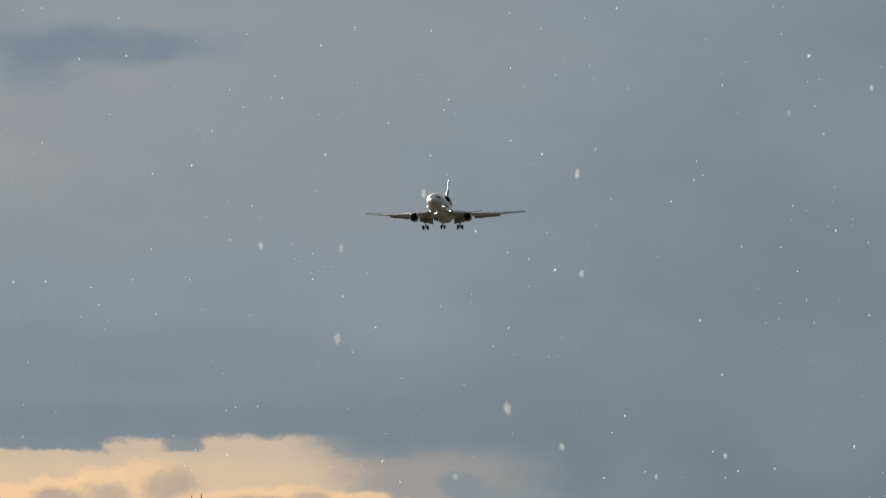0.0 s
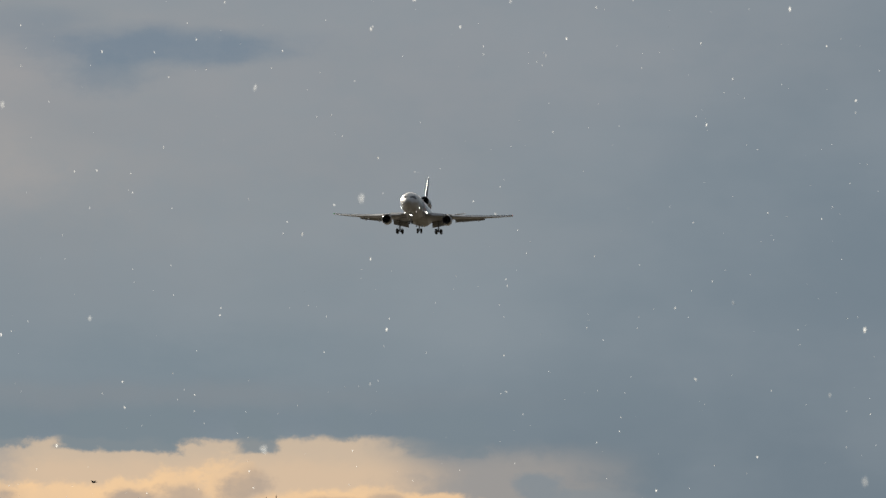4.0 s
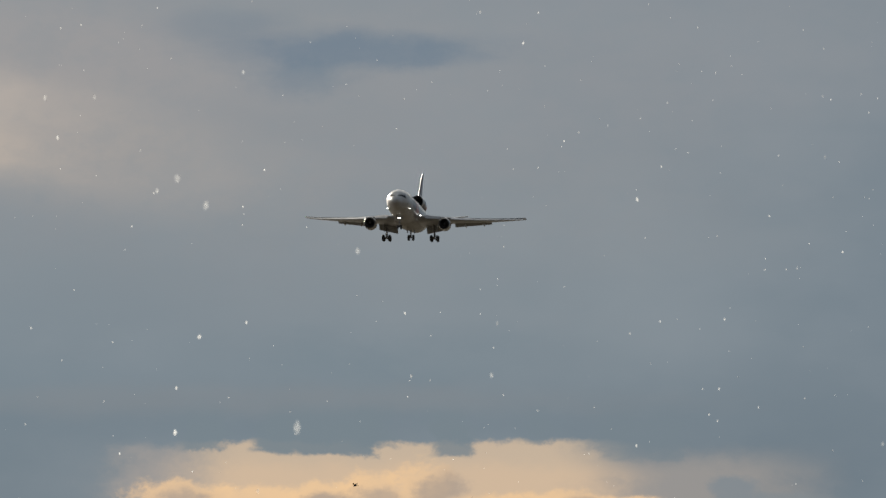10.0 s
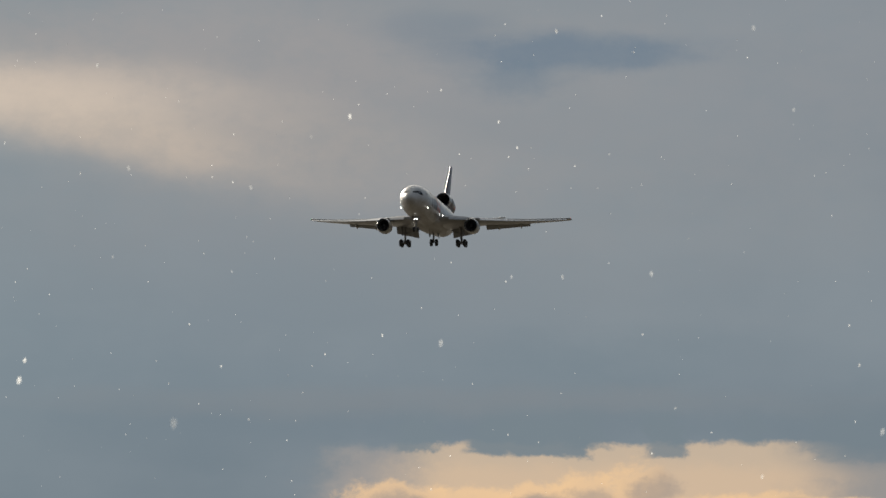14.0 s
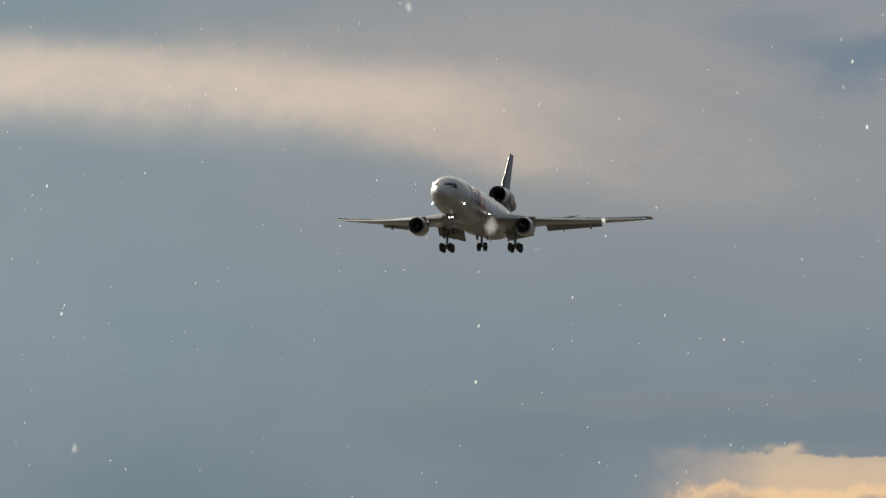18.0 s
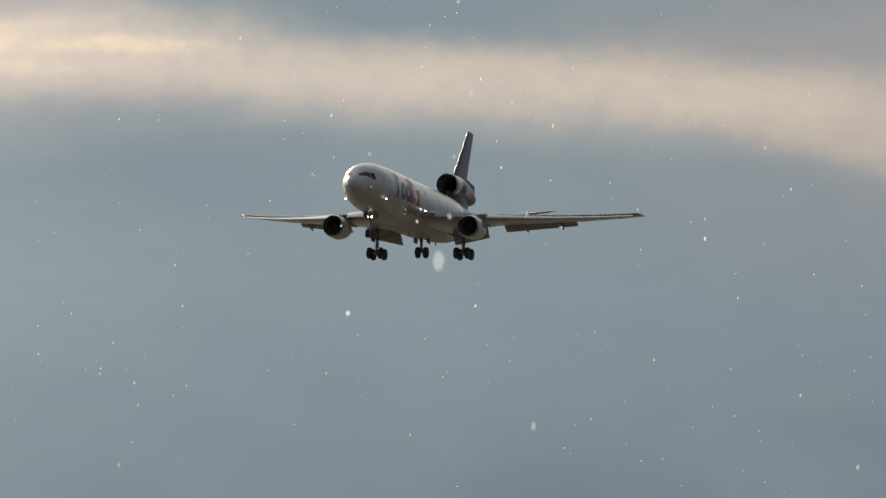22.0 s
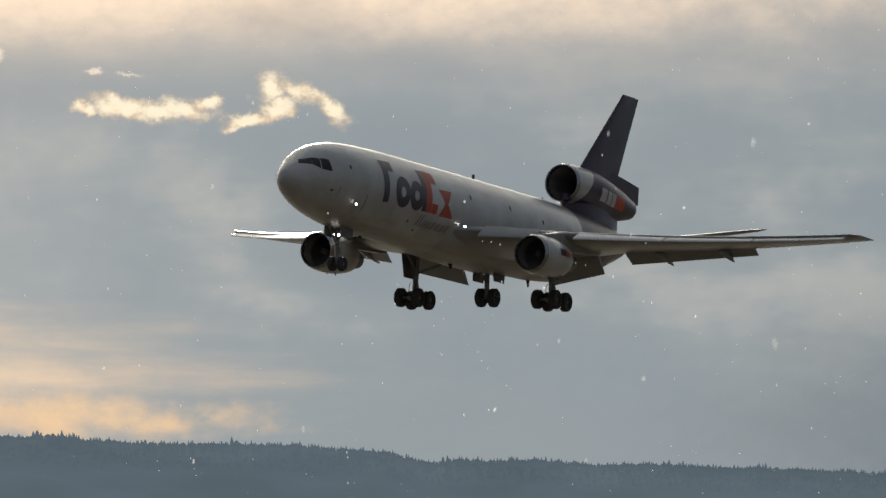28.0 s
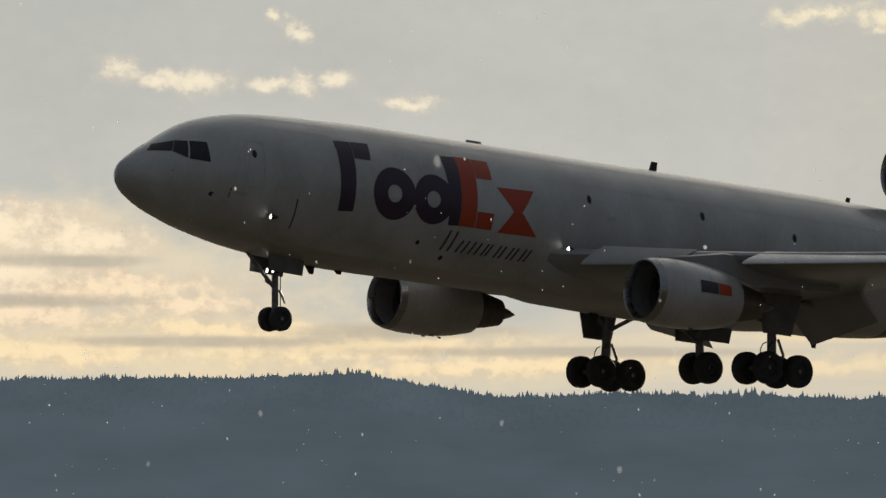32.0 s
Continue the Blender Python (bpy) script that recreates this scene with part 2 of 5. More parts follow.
    c = cloud(c, tone(255, 228, 196), 25.8, 4.7, 2.4, 0.5, 1.0, 0.6, "soft", 0.8)
    c = cloud(c, tone(255, 244, 216), 26.0, 4.62, 1.3, 0.38, 0.85, 0.7, "puff", 1.0)
    # torn bright shreds
    c = shreds(c, tone(255, 240, 210), tone(228, 198, 160), ((23.06, 3.77, 0.09, 0.04, 0.0), (22.8, 3.79, 0.19, 0.07, 0.1), (22.58, 3.74, 0.17, 0.06, 0.2), (22.34, 3.76, 0.19, 0.08, 0.1), (22.15, 3.79, 0.10, 0.04, 0.0),
                                                             (21.88, 3.67, 0.14, 0.04, -0.2), (21.66, 3.77, 0.13, 0.08, -0.4), (21.7, 3.93, 0.09, 0.10, 0.0), (21.48, 3.89, 0.16, 0.07, 0.4), (21.27, 3.77, 0.14, 0.07, 0.5)), 0.5, 0.55)
    c = shreds(c, tone(244, 226, 200), tone(196, 186, 176), ((26.4, 3.35, 0.3, 0.05, -0.15), (26.05, 3.45, 0.17, 0.06, -0.5), (25.85, 3.6, 0.12, 0.1, -0.4), (24.15, 4.28, 0.14, 0.07, 0.0), (23.8, 4.2, 0.13, 0.05, 0.1),
                                                             (23.0, 4.04, 0.06, 0.02, 0.0), (22.75, 4.02, 0.1, 0.02, 0.0)), 0.6, 0.8, 0.8)
    # the glow over the ridge, with streaks
    c = cloud(c, tone(240, 206, 168), 27.5, 1.84, 3.8, 0.44, 0.9, 0.6, "streak", 0.9)
    c = cloud(c, tone(140, 143, 143), 26.6, 3.0, 1.4, 0.4, 0.9, 0.6, "soft", 0.6)
    c = cloud(c, tone(238, 200, 156), 23.6, 1.5, 1.3, 0.13, 0.85, 1.0, "puff", 0.85)
    c = cloud(c, tone(160, 152, 144), 24.4, 1.62, 0.5, 0.06, 0.6, 0.9, "puff", 0.8)
    c = cloud(c, tone(224, 194, 154), 33.0, 2.2, 5.0, 0.8, 0.9, 0.5, "streak", 0.75)
    c = cloud(c, tone(232, 208, 168), 31.6, 3.6, 1.3, 0.7, 0.95, 0.7, "soft", 0.7)
    c = cloud(c, tone(130, 139, 146), 28.4, 3.0, 0.55, 0.3, 0.5, 1.0, "puff", 0.85)
    c = cloud(c, tone(240, 216, 174), 28.85, 2.92, 0.42, 0.1, 0.5, 1.0, "puff", 0.9)
    c = cloud(c, tone(136, 134, 132), 28.9, 4.15, 1.7, 0.4, 0.9, 0.8, "wisp", 0.8)
    c = cloud(c, tone(166, 160, 152), 33.8, 4.45, 1.6, 0.25, 0.9, 0.8, "wisp", 0.5)
    c = cloud(c, tone(222, 207, 182), 34.2, 4.2, 1.9, 0.4, 0.95, 0.7, "wisp", 0.6)
    c = cloud(c, tone(236, 220, 190), 37.2, 4.45, 1.0, 0.16, 0.9, 0.8, "wisp", 0.7)
    c = cloud(c, tone(236, 212, 172), 31.6, 3.2, 0.7, 0.24, 0.6, 1.2, "puff", 0.8)
    c = cloud(c, tone(236, 208, 164), 34.2, 3.33, 1.0, 0.13, 0.5, 0.9, "puff", 0.85)
    c = cloud(c, tone(176, 166, 150), 34.1, 3.32, 0.5, 0.06, 0.7, 0.9, "puff", 0.85)
    c = cloud(c, tone(142, 146, 150), 28.6, 2.7, 0.4, 0.07, 0.8, 0.9, "puff", 0.5)
    for a0, e0, ra, re in ((33.0, 2.33, 2.2, 0.05), (34.0, 2.15, 2.6, 0.05), (32.0, 2.05, 2.0, 0.05), (36.5, 2.1, 2.0, 0.04), (39.5, 2.18, 2.2, 0.04)):
        c = cloud(c, tone(248, 220, 174), a0, e0, ra, re, 0.8, 1.0, "streak", 0.8)
    for a0, e0, ra, re in ((32.6, 2.24, 1.6, 0.05), (33.6, 1.97, 1.5, 0.05), (30.3, 2.3, 1.0, 0.04)):
        c = cloud(c, tone(176, 164, 148), a0, e0, ra, re, 0.8, 1.0, "streak", 0.7)
    c = cloud(c, tone(252, 232, 194), 35.8, 3.76, 0.85, 0.1, 0.6, 1.0, "puff", 0.85)
    c = cloud(c, tone(150, 146, 142), 36.4, 4.0, 0.4, 0.12, 0.8, 1.0, "puff", 0.6)
    c = shreds(c, tone(255, 240, 210), tone(214, 200, 182), ((46.0, 4.12, 0.16, 0.08, 0.1), (45.75, 4.05, 0.25, 0.06, 0.05), (45.45, 4.03, 0.2, 0.07, 0.0), (44.95, 4.02, 0.14, 0.05, 0.0), (44.7, 4.0, 0.12, 0.08, 0.4),
                                                             (44.45, 4.06, 0.1, 0.06, 0.0), (43.9, 3.88, 0.16, 0.05, 0.05), (44.75, 4.4, 0.09, 0.06, 0.3), (44.9, 4.52, 0.06, 0.04, 0.0)), 0.7, 0.5, 0.8)
    c = shreds(c, tone(255, 240, 204), tone(226, 214, 190), ((40.9, 4.55, 0.3, 0.07, -0.1), (40.4, 4.5, 0.3, 0.06, 0.1), (38.3, 4.5, 0.8, 0.06, 0.05), (37.9, 4.38, 0.12, 0.05, 0.0), (38.2, 4.28, 0.07, 0.05, 0.0)), 0.6, 0.8, 0.8)
    c = shreds(c, tone(250, 226, 184), tone(222, 204, 172), ((41.4, 2.5, 0.32, 0.05, 0.0), (41.05, 2.52, 0.16, 0.04, 0.0), (40.9, 1.97, 0.5, 0.05, 0.0), (40.3, 2.0, 0.5, 0.06, 0.03), (39.6, 1.97, 0.4, 0.04, 0.0),
                                                             (38.9, 4.08, 0.12, 0.04, 0.2), (36.9, 3.34, 0.12, 0.05, 0.0)), 0.6, 0.6, 0.8)
    # the layered cream bank over the ridge's left end
    c = cloud(c, tone(246, 226, 188), 46.6, 2.5, 2.2, 0.66, 0.5, 0.6, "puff", 0.6)
    c = cloud(c, tone(240, 220, 182), 43.5, 2.0, 4.0, 0.26, 0.8, 0.6, "streak", 0.7)
    c = shreds(c, tone(255, 236, 204), tone(228, 206, 178), ((47.0, 2.98, 0.7, 0.17, 0.0), (46.3, 2.86, 0.45, 0.14, 0.05), (46.8, 2.62, 0.6, 0.15, 0.03)), 0.6, 0.6, 0.95)
    c = shreds(c, tone(255, 230, 194), tone(214, 194, 168), ((46.0, 2.52, 0.7, 0.11, 0.0), (45.5, 2.4, 0.5, 0.07, 0.02), (46.8, 2.32, 0.8, 0.1, 0.0)), 0.6, 0.6, 0.9)
    c = shreds(c, tone(255, 230, 186), tone(222, 202, 168), ((45.2, 2.22, 0.9, 0.08, 0.02), (46.6, 2.06, 1.0, 0.1, 0.0), (44.4, 2.08, 1.3, 0.08, -0.03), (43.2, 1.96, 1.2, 0.07, -0.03)), 0.6, 0.6, 0.9)
    for a0, e0, ra, re in ((46.4, 2.72, 0.5, 0.04), (46.5, 2.43, 0.7, 0.045), (45.4, 2.14, 0.9, 0.035), (44.0, 2.22, 0.8, 0.05), (42.6, 2.07, 1.4, 0.035)):
        c = cloud(c, tone(178, 170, 154), a0, e0, ra, re, 0.8, 1.0, "streak", 0.7)
    # rolls of cumulus low beside the sun's glow
    c = cloud(c, tone(150, 148, 146), 31.7, 3.12, 0.9, 0.2, 0.8, 0.9, "puff", 0.7)
    c = shreds(c, tone(250, 220, 182), tone(184, 168, 150), ((32.1, 3.45, 0.3, 0.13, 0.0), (31.75, 3.3, 0.3, 0.14, 0.1), (31.95, 3.1, 0.35, 0.1, 0.0), (31.35, 3.2, 0.15, 0.1, 0.0), (31.0, 3.42, 0.35, 0.06, -0.05)), 0.5, 0.8, 0.95)
    c = shreds(c, tone(255, 232, 190), tone(214, 198, 168), ((36.35, 3.78, 0.3, 0.06, 0.0), (35.9, 3.73, 0.35, 0.06, 0.03), (35.45, 3.64, 0.35, 0.05, 0.05),
                                                             (33.4, 3.2, 0.6, 0.06, 0.0)), 0.6, 0.8, 0.8)
    c = shreds(c, tone(232, 212, 176), tone(206, 192, 166), ((33.45, 3.5, 0.18, 0.2, 0.0), (33.65, 3.65, 0.12, 0.12, 0.0), (33.0, 3.45, 0.15, 0.14, 0.0)), 0.8, 0.6, 0.5)
    c = shreds(c, tone(142, 138, 136), tone(130, 128, 128), ((35.75, 4.05, 0.12, 0.07, 0.0), (36.1, 4.08, 0.06, 0.1, 0.0)), 0.8, 0.8, 0.55)
    for a0, e0, ra, re in ((31.4, 2.28, 1.1, 0.05), (31.6, 2.16, 0.9, 0.04), (31.7, 1.96, 1.0, 0.05), (30.6, 1.88, 1.3, 0.05), (29.4, 1.94, 0.8, 0.04), (36.2, 2.14, 1.6, 0.04), (37.8, 2.1, 1.2, 0.045), (35.2, 1.96, 1.4, 0.04)):
        c = shreds(c, tone(255, 220, 164), tone(222, 192, 150), ((a0, e0, ra, re, -0.02),), 0.7, 0.8, 0.75)
    c = cloud(c, tone(168, 164, 156), 31.2, 4.3, 1.2, 0.3, 0.9, 0.9, "soft", 0.5)
    c = cloud(c, tone(222, 205, 178), 33.0, 4.0, 1.0, 0.45, 0.95, 0.7, "soft", 0.5)
    c = cloud(c, tone(150, 146, 142), 35.7, 4.42, 1.3, 0.2, 0.9, 0.9, "puff", 0.6)
    c = cloud(c, tone(176, 168, 154), 32.6, 3.0, 1.2, 0.22, 0.9, 1.0, "wisp", 0.5)
    # the aureole round the veiled sun
    sun_way = (-math.sin(radians(SUN_AZ)) * math.cos(radians(SUN_EL)), math.cos(radians(SUN_AZ)) * math.cos(radians(SUN_EL)), math.sin(radians(SUN_EL)))
    dot = N("ShaderNodeVectorMath")
    dot.operation = "DOT_PRODUCT"
    L(coord.outputs["Generated"], dot.inputs[0])
    dot.inputs[1].default_value = sun_way
    off_sun = math_node("MULTIPLY", math_node("ARCCOSINE", dot.outputs["Value"]), deg)
    over = ramp(el, 4.7, 9.0)
    c = mix(math_node("MULTIPLY", ramp(off_sun, 60.0, 8.0, 0.0, 0.85), over), c, (0.95, 0.9, 0.8))
    c = mix(math_node("MULTIPLY", ramp(off_sun, 12.0, 1.0), over), c, (3.4, 3.0, 2.4))
    # below the horizon the dim land
    c = mix(ramp(el, -0.6, -0.1, 1.0, 0.0), c, tone(70, 76, 74))
    back = N("ShaderNodeBackground")
    L(c, back.inputs[0])
    back.inputs[1].default_value = 1.0
    out = N("ShaderNodeOutputWorld")
    L(back.outputs[0], out.inputs[0])


sky_world()
sun = new("sun", bpy.data.lights.new("sun", "SUN"))
sun.data.energy, sun.data.angle, sun.data.color = 5.0, radians(0.6), (1.0, 0.9, 0.76)
sun.matrix_world = look((-math.sin(radians(SUN_AZ)) * 100, math.cos(radians(SUN_AZ)) * 100, math.tan(radians(SUN_EL)) * 100), (0, 0, 0))

# ---- materials ----
def material(name, colour, rough=0.5, metal=0.0, vary=0.12, grain=6.0, fine=60.0, bump=0.0, coat=0.0, stain=None, stretch=(1, 1, 1), spec=0.5, sheen=0.2):
    """A surface with broad and fine variation of its colour and gloss, at real-world size."""
    m = bpy.data.materials.new(name)
    m.use_nodes = True
    nt = m.node_tree
    N, L = nt.nodes.new, nt.links.new
    b = nt.nodes["Principled BSDF"]
    tc, mp = N("ShaderNodeTexCoord"), N("ShaderNodeMapping")
    L(tc.outputs["Object"], mp.inputs[0])
    mp.inputs["Scale"].default_value = stretch
    big, small = N("ShaderNodeTexNoise"), N("ShaderNodeTexNoise")
    for n, s in ((big, grain), (small, fine)):
        n.inputs["Scale"].default_value, n.inputs["Detail"].default_value = s, 5
        L(mp.outputs[0], n.inputs["Vector"])
    blend = N("ShaderNodeMath")
    blend.operation = "MULTIPLY_ADD"
    L(small.outputs[0], blend.inputs[0])
    blend.inputs[1].default_value = 0.35
    L(big.outputs[0], blend.inputs[2])
    mr = N("ShaderNodeMapRange")
    L(blend.outputs[0], mr.inputs[0])
    mr.inputs[1].default_value, mr.inputs[2].default_value = 0.4, 0.95
    mx = N("ShaderNodeMix")
    mx.data_type = "RGBA"
    L(mr.outputs[0], mx.inputs[0])
    mx.inputs[6].default_value = (*colour, 1)
    dirty = stain if stain else tuple(c * (1 - 2 * vary) for c in colour)
    mx.inputs[7].default_value = (*dirty, 1)
    L(mx.outputs[2], b.inputs["Base Color"])
    rr = N("ShaderNodeMapRange")
    L(blend.outputs[0], rr.inputs[0])
    rr.inputs[1].default_value, rr.inputs[2].default_value = 0.3, 1.0
    rr.inputs[3].default_value, rr.inputs[4].default_value = max(rough - 0.08, 0.02), min(rough + 0.12, 1.0)
    L(rr.outputs[0], b.inputs["Roughness"])
    b.inputs["Metallic"].default_value = metal
    b.inputs["Coat Weight"].default_value = coat
    b.inputs["Coat Roughness"].default_value = sheen
    b.inputs["Specular IOR Level"].default_value = spec
    if bump:
        bp = N("ShaderNodeBump")
        bp.inputs["Strength"].default_value, bp.inputs["Distance"].default_value = bump, 0.02
        L(small.outputs[0], bp.inputs["Height"])
        L(bp.outputs[0], b.inputs["Normal"])
    return m


def glow(name, colour, power):
    m = bpy.data.materials.new(name)
    m.use_nodes = True
    b = m.node_tree.nodes["Principled BSDF"]
    b.inputs["Base Color"].default_value = (*colour, 1)
    b.inputs["Emission Color"].default_value = (*colour, 1)
    b.inputs["Emission Strength"].default_value = power
    return m


WHITE = material("white_paint", (0.54, 0.545, 0.55), 0.42, 0, 0.06, 0.8, 9.0, coat=1.0, stain=(0.33, 0.315, 0.295), stretch=(1, 0.6, 0.35), sheen=0.24)
# stained grey; under hull and fairing it also stands in for shade
BELLY = material("grey_paint_belly_shade", (0.48, 0.47, 0.46), 0.38, 0, 0.1, 0.5, 5.0, coat=0.12, stain=(0.3, 0.28, 0.25), stretch=(1, 0.2, 1))
PURPLE = material("purple_paint", (0.04, 0.02, 0.046), 0.36, 0, 0.12, 0.6, 6.0, coat=0.2, sheen=0.1)
ORANGE = material("orange_paint", (0.5, 0.062, 0.018), 0.35, 0, 0.08, 0.8, 6.0)
WING = material("grey_wing_paint", (0.3, 0.3, 0.305), 0.34, 0.0, 0.12, 0.6, 6.0, coat=0.6, stain=(0.22, 0.22, 0.22), sheen=0.28)
STEEL = material("grey_gear_paint", (0.27, 0.27, 0.275), 0.4, 0.2, 0.15, 4.0, 30.0, stain=(0.14, 0.13, 0.12))
CHROME = material("chromed_steel", (0.8, 0.8, 0.82), 0.12, 1.0, 0.03, 4.0, 30.0)
RUBBER = material("black_rubber", (0.05, 0.05, 0.051), 0.75, 0, 0.2, 5.0, 40.0, bump=0.1)
FAN = material("dark_titanium", (0.22, 0.21, 0.21), 0.4, 0.8, 0.1, 5.0, 40.0)
DUCT = material("duct_lining", (0.24, 0.23, 0.225), 0.5, 0.3, 0.1, 4.0, 30.0)
HOT = material("heat_stained_metal", (0.2, 0.17, 0.15), 0.4, 0.9, 0.15, 3.0, 30.0)
GLASS = material("dark_cockpit_glass", (0.012, 0.014, 0.017), 0.06, 0, 0.05, 2.0, 20.0, spec=0.45)
BLACK = material("black_seal", (0.02, 0.02, 0.021), 0.6, 0, 0.1, 4.0, 30.0)
LIP = material("dull_lip_metal", (0.4, 0.4, 0.405), 0.26, 1.0, 0.12, 3.0, 20.0)
# gear door paint, darkened in place of the shade under the hull
DARK_DOOR = material("shaded_door_paint", (0.2, 0.197, 0.19), 0.5, 0, 0.15, 1.5, 12.0, stain=(0.09, 0.088, 0.085))
HUB = material("dark_wheel_hub", (0.05, 0.05, 0.05), 0.5, 0.4, 0.2, 6.0, 30.0)
LAMP = glow("landing_light_glow", (1.0, 0.97, 0.9), 7.0)
SLAT = material("polished_slat_metal", (0.66, 0.66, 0.67), 0.28, 0.9, 0.1, 1.5, 14.0, stain=(0.52, 0.52, 0.52))
SEALANT = material("grey_joint_sealant", (0.45, 0.44, 0.43), 0.6, 0, 0.1, 3.0, 20.0)
RED = glow("red_marker_glow", (0.8, 0.1, 0.06), 0.5)
GREEN = glow("green_marker_glow", (0.1, 0.9, 0.4), 1.0)


# ---- building helpers ----
def part(name, bm, mat, parent=None, label="", smooth=True):
    """Links a bmesh as one mesh object under a thing or a part."""
    me = bpy.data.meshes.new(name)
    bm.normal_update()
    bmesh.ops.recalc_face_normals(bm, faces=bm.faces)
    bm.to_mesh(me)
    bm.free()
    for m in mat if isinstance(mat, (list, tuple)) else (mat,):
        me.materials.append(m)
    if smooth:
        me.polygons.foreach_set("use_smooth", [True] * len(me.polygons))
        me.set_sharp_from_angle(angle=radians(38))
    ob = new(name, me)
    if parent:
        ob.parent = parent
    if label:
        ob["label"] = label
    return ob


def loft(rings, cap=True, closed=True, into=None):
    """A skin over rings of equal numbers of points."""
    bm = into or bmesh.new()
    vs = [[bm.verts.new(p) for p in ring] for ring in rings]
    n = len(rings[0])
    for a, b in zip(vs, vs[1:]):
        for i in range(n if closed else n - 1):
            j = (i + 1) % n
            bm.faces.new((a[i], a[j], b[j], b[i]))
    if cap:
        bm.faces.new(vs[0][::-1])
        bm.faces.new(vs[-1])
    return bm


def circle(y, r, n=40, x0=0.0, z0=0.0, rz=None):
    """A ring round an axis along y."""
    rz = r if rz is None else rz
    return [(x0 + r * math.cos(2 * math.pi * i / n), y, z0 + rz * math.sin(2 * math.pi * i / n)) for i in range(n)]


def turned(profile, x0=0.0, z0=0.0, n=40, cap=False, into=None):
    """A body of revolution round an axis along y, from (y, radius) pairs."""
    return loft([circle(y, max(r, 0.002), n, x0, z0) for y, r in profile], cap, True, into)


def tube(a, b, r, n=12, r2=None, into=None):
    """A round bar from a to b."""
    a, b = Vector(a), Vector(b)
    q = (b - a).to_track_quat("Z", "Y")
    rings = [[p + q @ Vector((rad * math.cos(2 * math.pi * i / n), rad * math.sin(2 * math.pi * i / n), 0)) for i in range(n)]
             for p, rad in ((a, r), (b, r if r2 is None else r2))]
    return loft(rings, True, True, into)


def slab(corners, normal, thick, into=None):
    """A flat plate over corners, with thickness to both sides of its plane."""
    nv = Vector(normal).normalized() * thick / 2
    return loft([[Vector(c) - nv for c in corners], [Vector(c) + nv for c in corners]], True, True, into)


def smooth_table(rows, s):
    """Monotone cubic through rows of (s, values...)."""
    rows = np.array(rows, float)
    k, out = rows[:, 0], []
    for col in rows[:, 1:].T:
        h, d = np.diff(k), np.diff(col) / np.diff(k)
        m = np.zeros(len(k))
        m[0], m[-1] = d[0], d[-1]
        for i in range(1, len(k) - 1):
            if d[i - 1] * d[i] > 0:
                w1, w2 = 2 * h[i] + h[i - 1], h[i] + 2 * h[i - 1]
                m[i] = (w1 + w2) / (w1 / d[i - 1] + w2 / d[i])
        i = min(max(int(np.searchsorted(k, s)) - 1, 0), len(k) - 2)
        t = (s - k[i]) / h[i]
        out.append((2 * t**3 - 3 * t**2 + 1) * col[i] + (t**3 - 2 * t**2 + t) * h[i] * m[i]
                   + (-2 * t**3 + 3 * t**2) * col[i + 1] + (t**3 - t**2) * h[i] * m[i + 1])
    return out


# ---- the airliner: x to starboard, y forward from the nose tip, z up from the cabin's axis ----
HULL = [  # distance aft of the nose, top, bottom, half width
    (0.0, -0.49, -0.56, 0.02), (0.12, -0.12, -0.91, 0.37), (0.4, 0.16, -1.23, 0.69), (0.9, 0.54, -1.54, 1.03), (1.6, 0.98, -1.86, 1.42),
    (2.4, 1.52, -2.12, 1.8), (3.2, 1.94, -2.35, 2.12), (4.2, 2.28, -2.57, 2.4), (5.6, 2.56, -2.82, 2.68), (7.5, 2.72, -3.03, 2.87),
    (9.5, 2.79, -3.15, 2.97), (12.0, 2.85, -3.2, 3.01), (36.0, 2.84, -3.2, 3.0), (38.0, 2.78, -3.08, 2.93), (40.0, 2.73, -2.9, 2.78), (42.0, 2.68, -2.56, 2.55),
    (44.0, 2.63, -2.1, 2.24), (46.0, 2.55, -1.55, 1.86), (48.0, 2.4, -0.8, 1.42), (49.5, 2.05, -0.28, 1.05), (51.0, 1.55, 0.3, 0.62), (52.2, 1.15, 0.9, 0.12)]


def hull_point(s, angle, out=0.0):
    """A place on the hull: s aft, angle from the top down to port, out metres proud."""
    top, bot, hw = smooth_table(HULL, s)
    zc, hh = (top + bot) / 2, (top - bot) / 2
    return Vector((-(hw + out) * math.sin(angle), -s, zc + (hh + out) * math.cos(angle)))


def hull_side(s, z, out=0.0, side=-1):
    """A place on the hull's side at the height z; side -1 port, 1 starboard."""
    top, bot, hw = smooth_table(HULL, s)
    zc, hh = (top + bot) / 2, (top - bot) / 2
    c = min(max((z - zc) / hh, -1), 1)
    p = hull_point(s, math.acos(c), out)
    return Vector((-side * p.x, p.y, p.z))


def patch(corners, out=0.012, n=6, m=6, side=-1, into=None):
    """A plate laid on the hull over four (s, z) corners: top front, top rear, bottom rear, bottom front."""
    bm = into or bmesh.new()
    (a, b, c, d) = corners
    grid = []
    for j in range(m + 1):
        v = j / m
        row = []
        for i in range(n + 1):
            u = i / n
            s = (a[0] * (1 - u) + b[0] * u) * (1 - v) + (d[0] * (1 - u) + c[0] * u) * v
            z = (a[1] * (1 - u) + b[1] * u) * (1 - v) + (d[1] * (1 - u) + c[1] * u) * v
            row.append(bm.verts.new(hull_side(s, z, out, side)))
        grid.append(row)
    for j in range(m):
        for i in range(n):
            bm.faces.new((grid[j][i], grid[j][i + 1], grid[j + 1][i + 1], grid[j + 1][i]))
    return bm


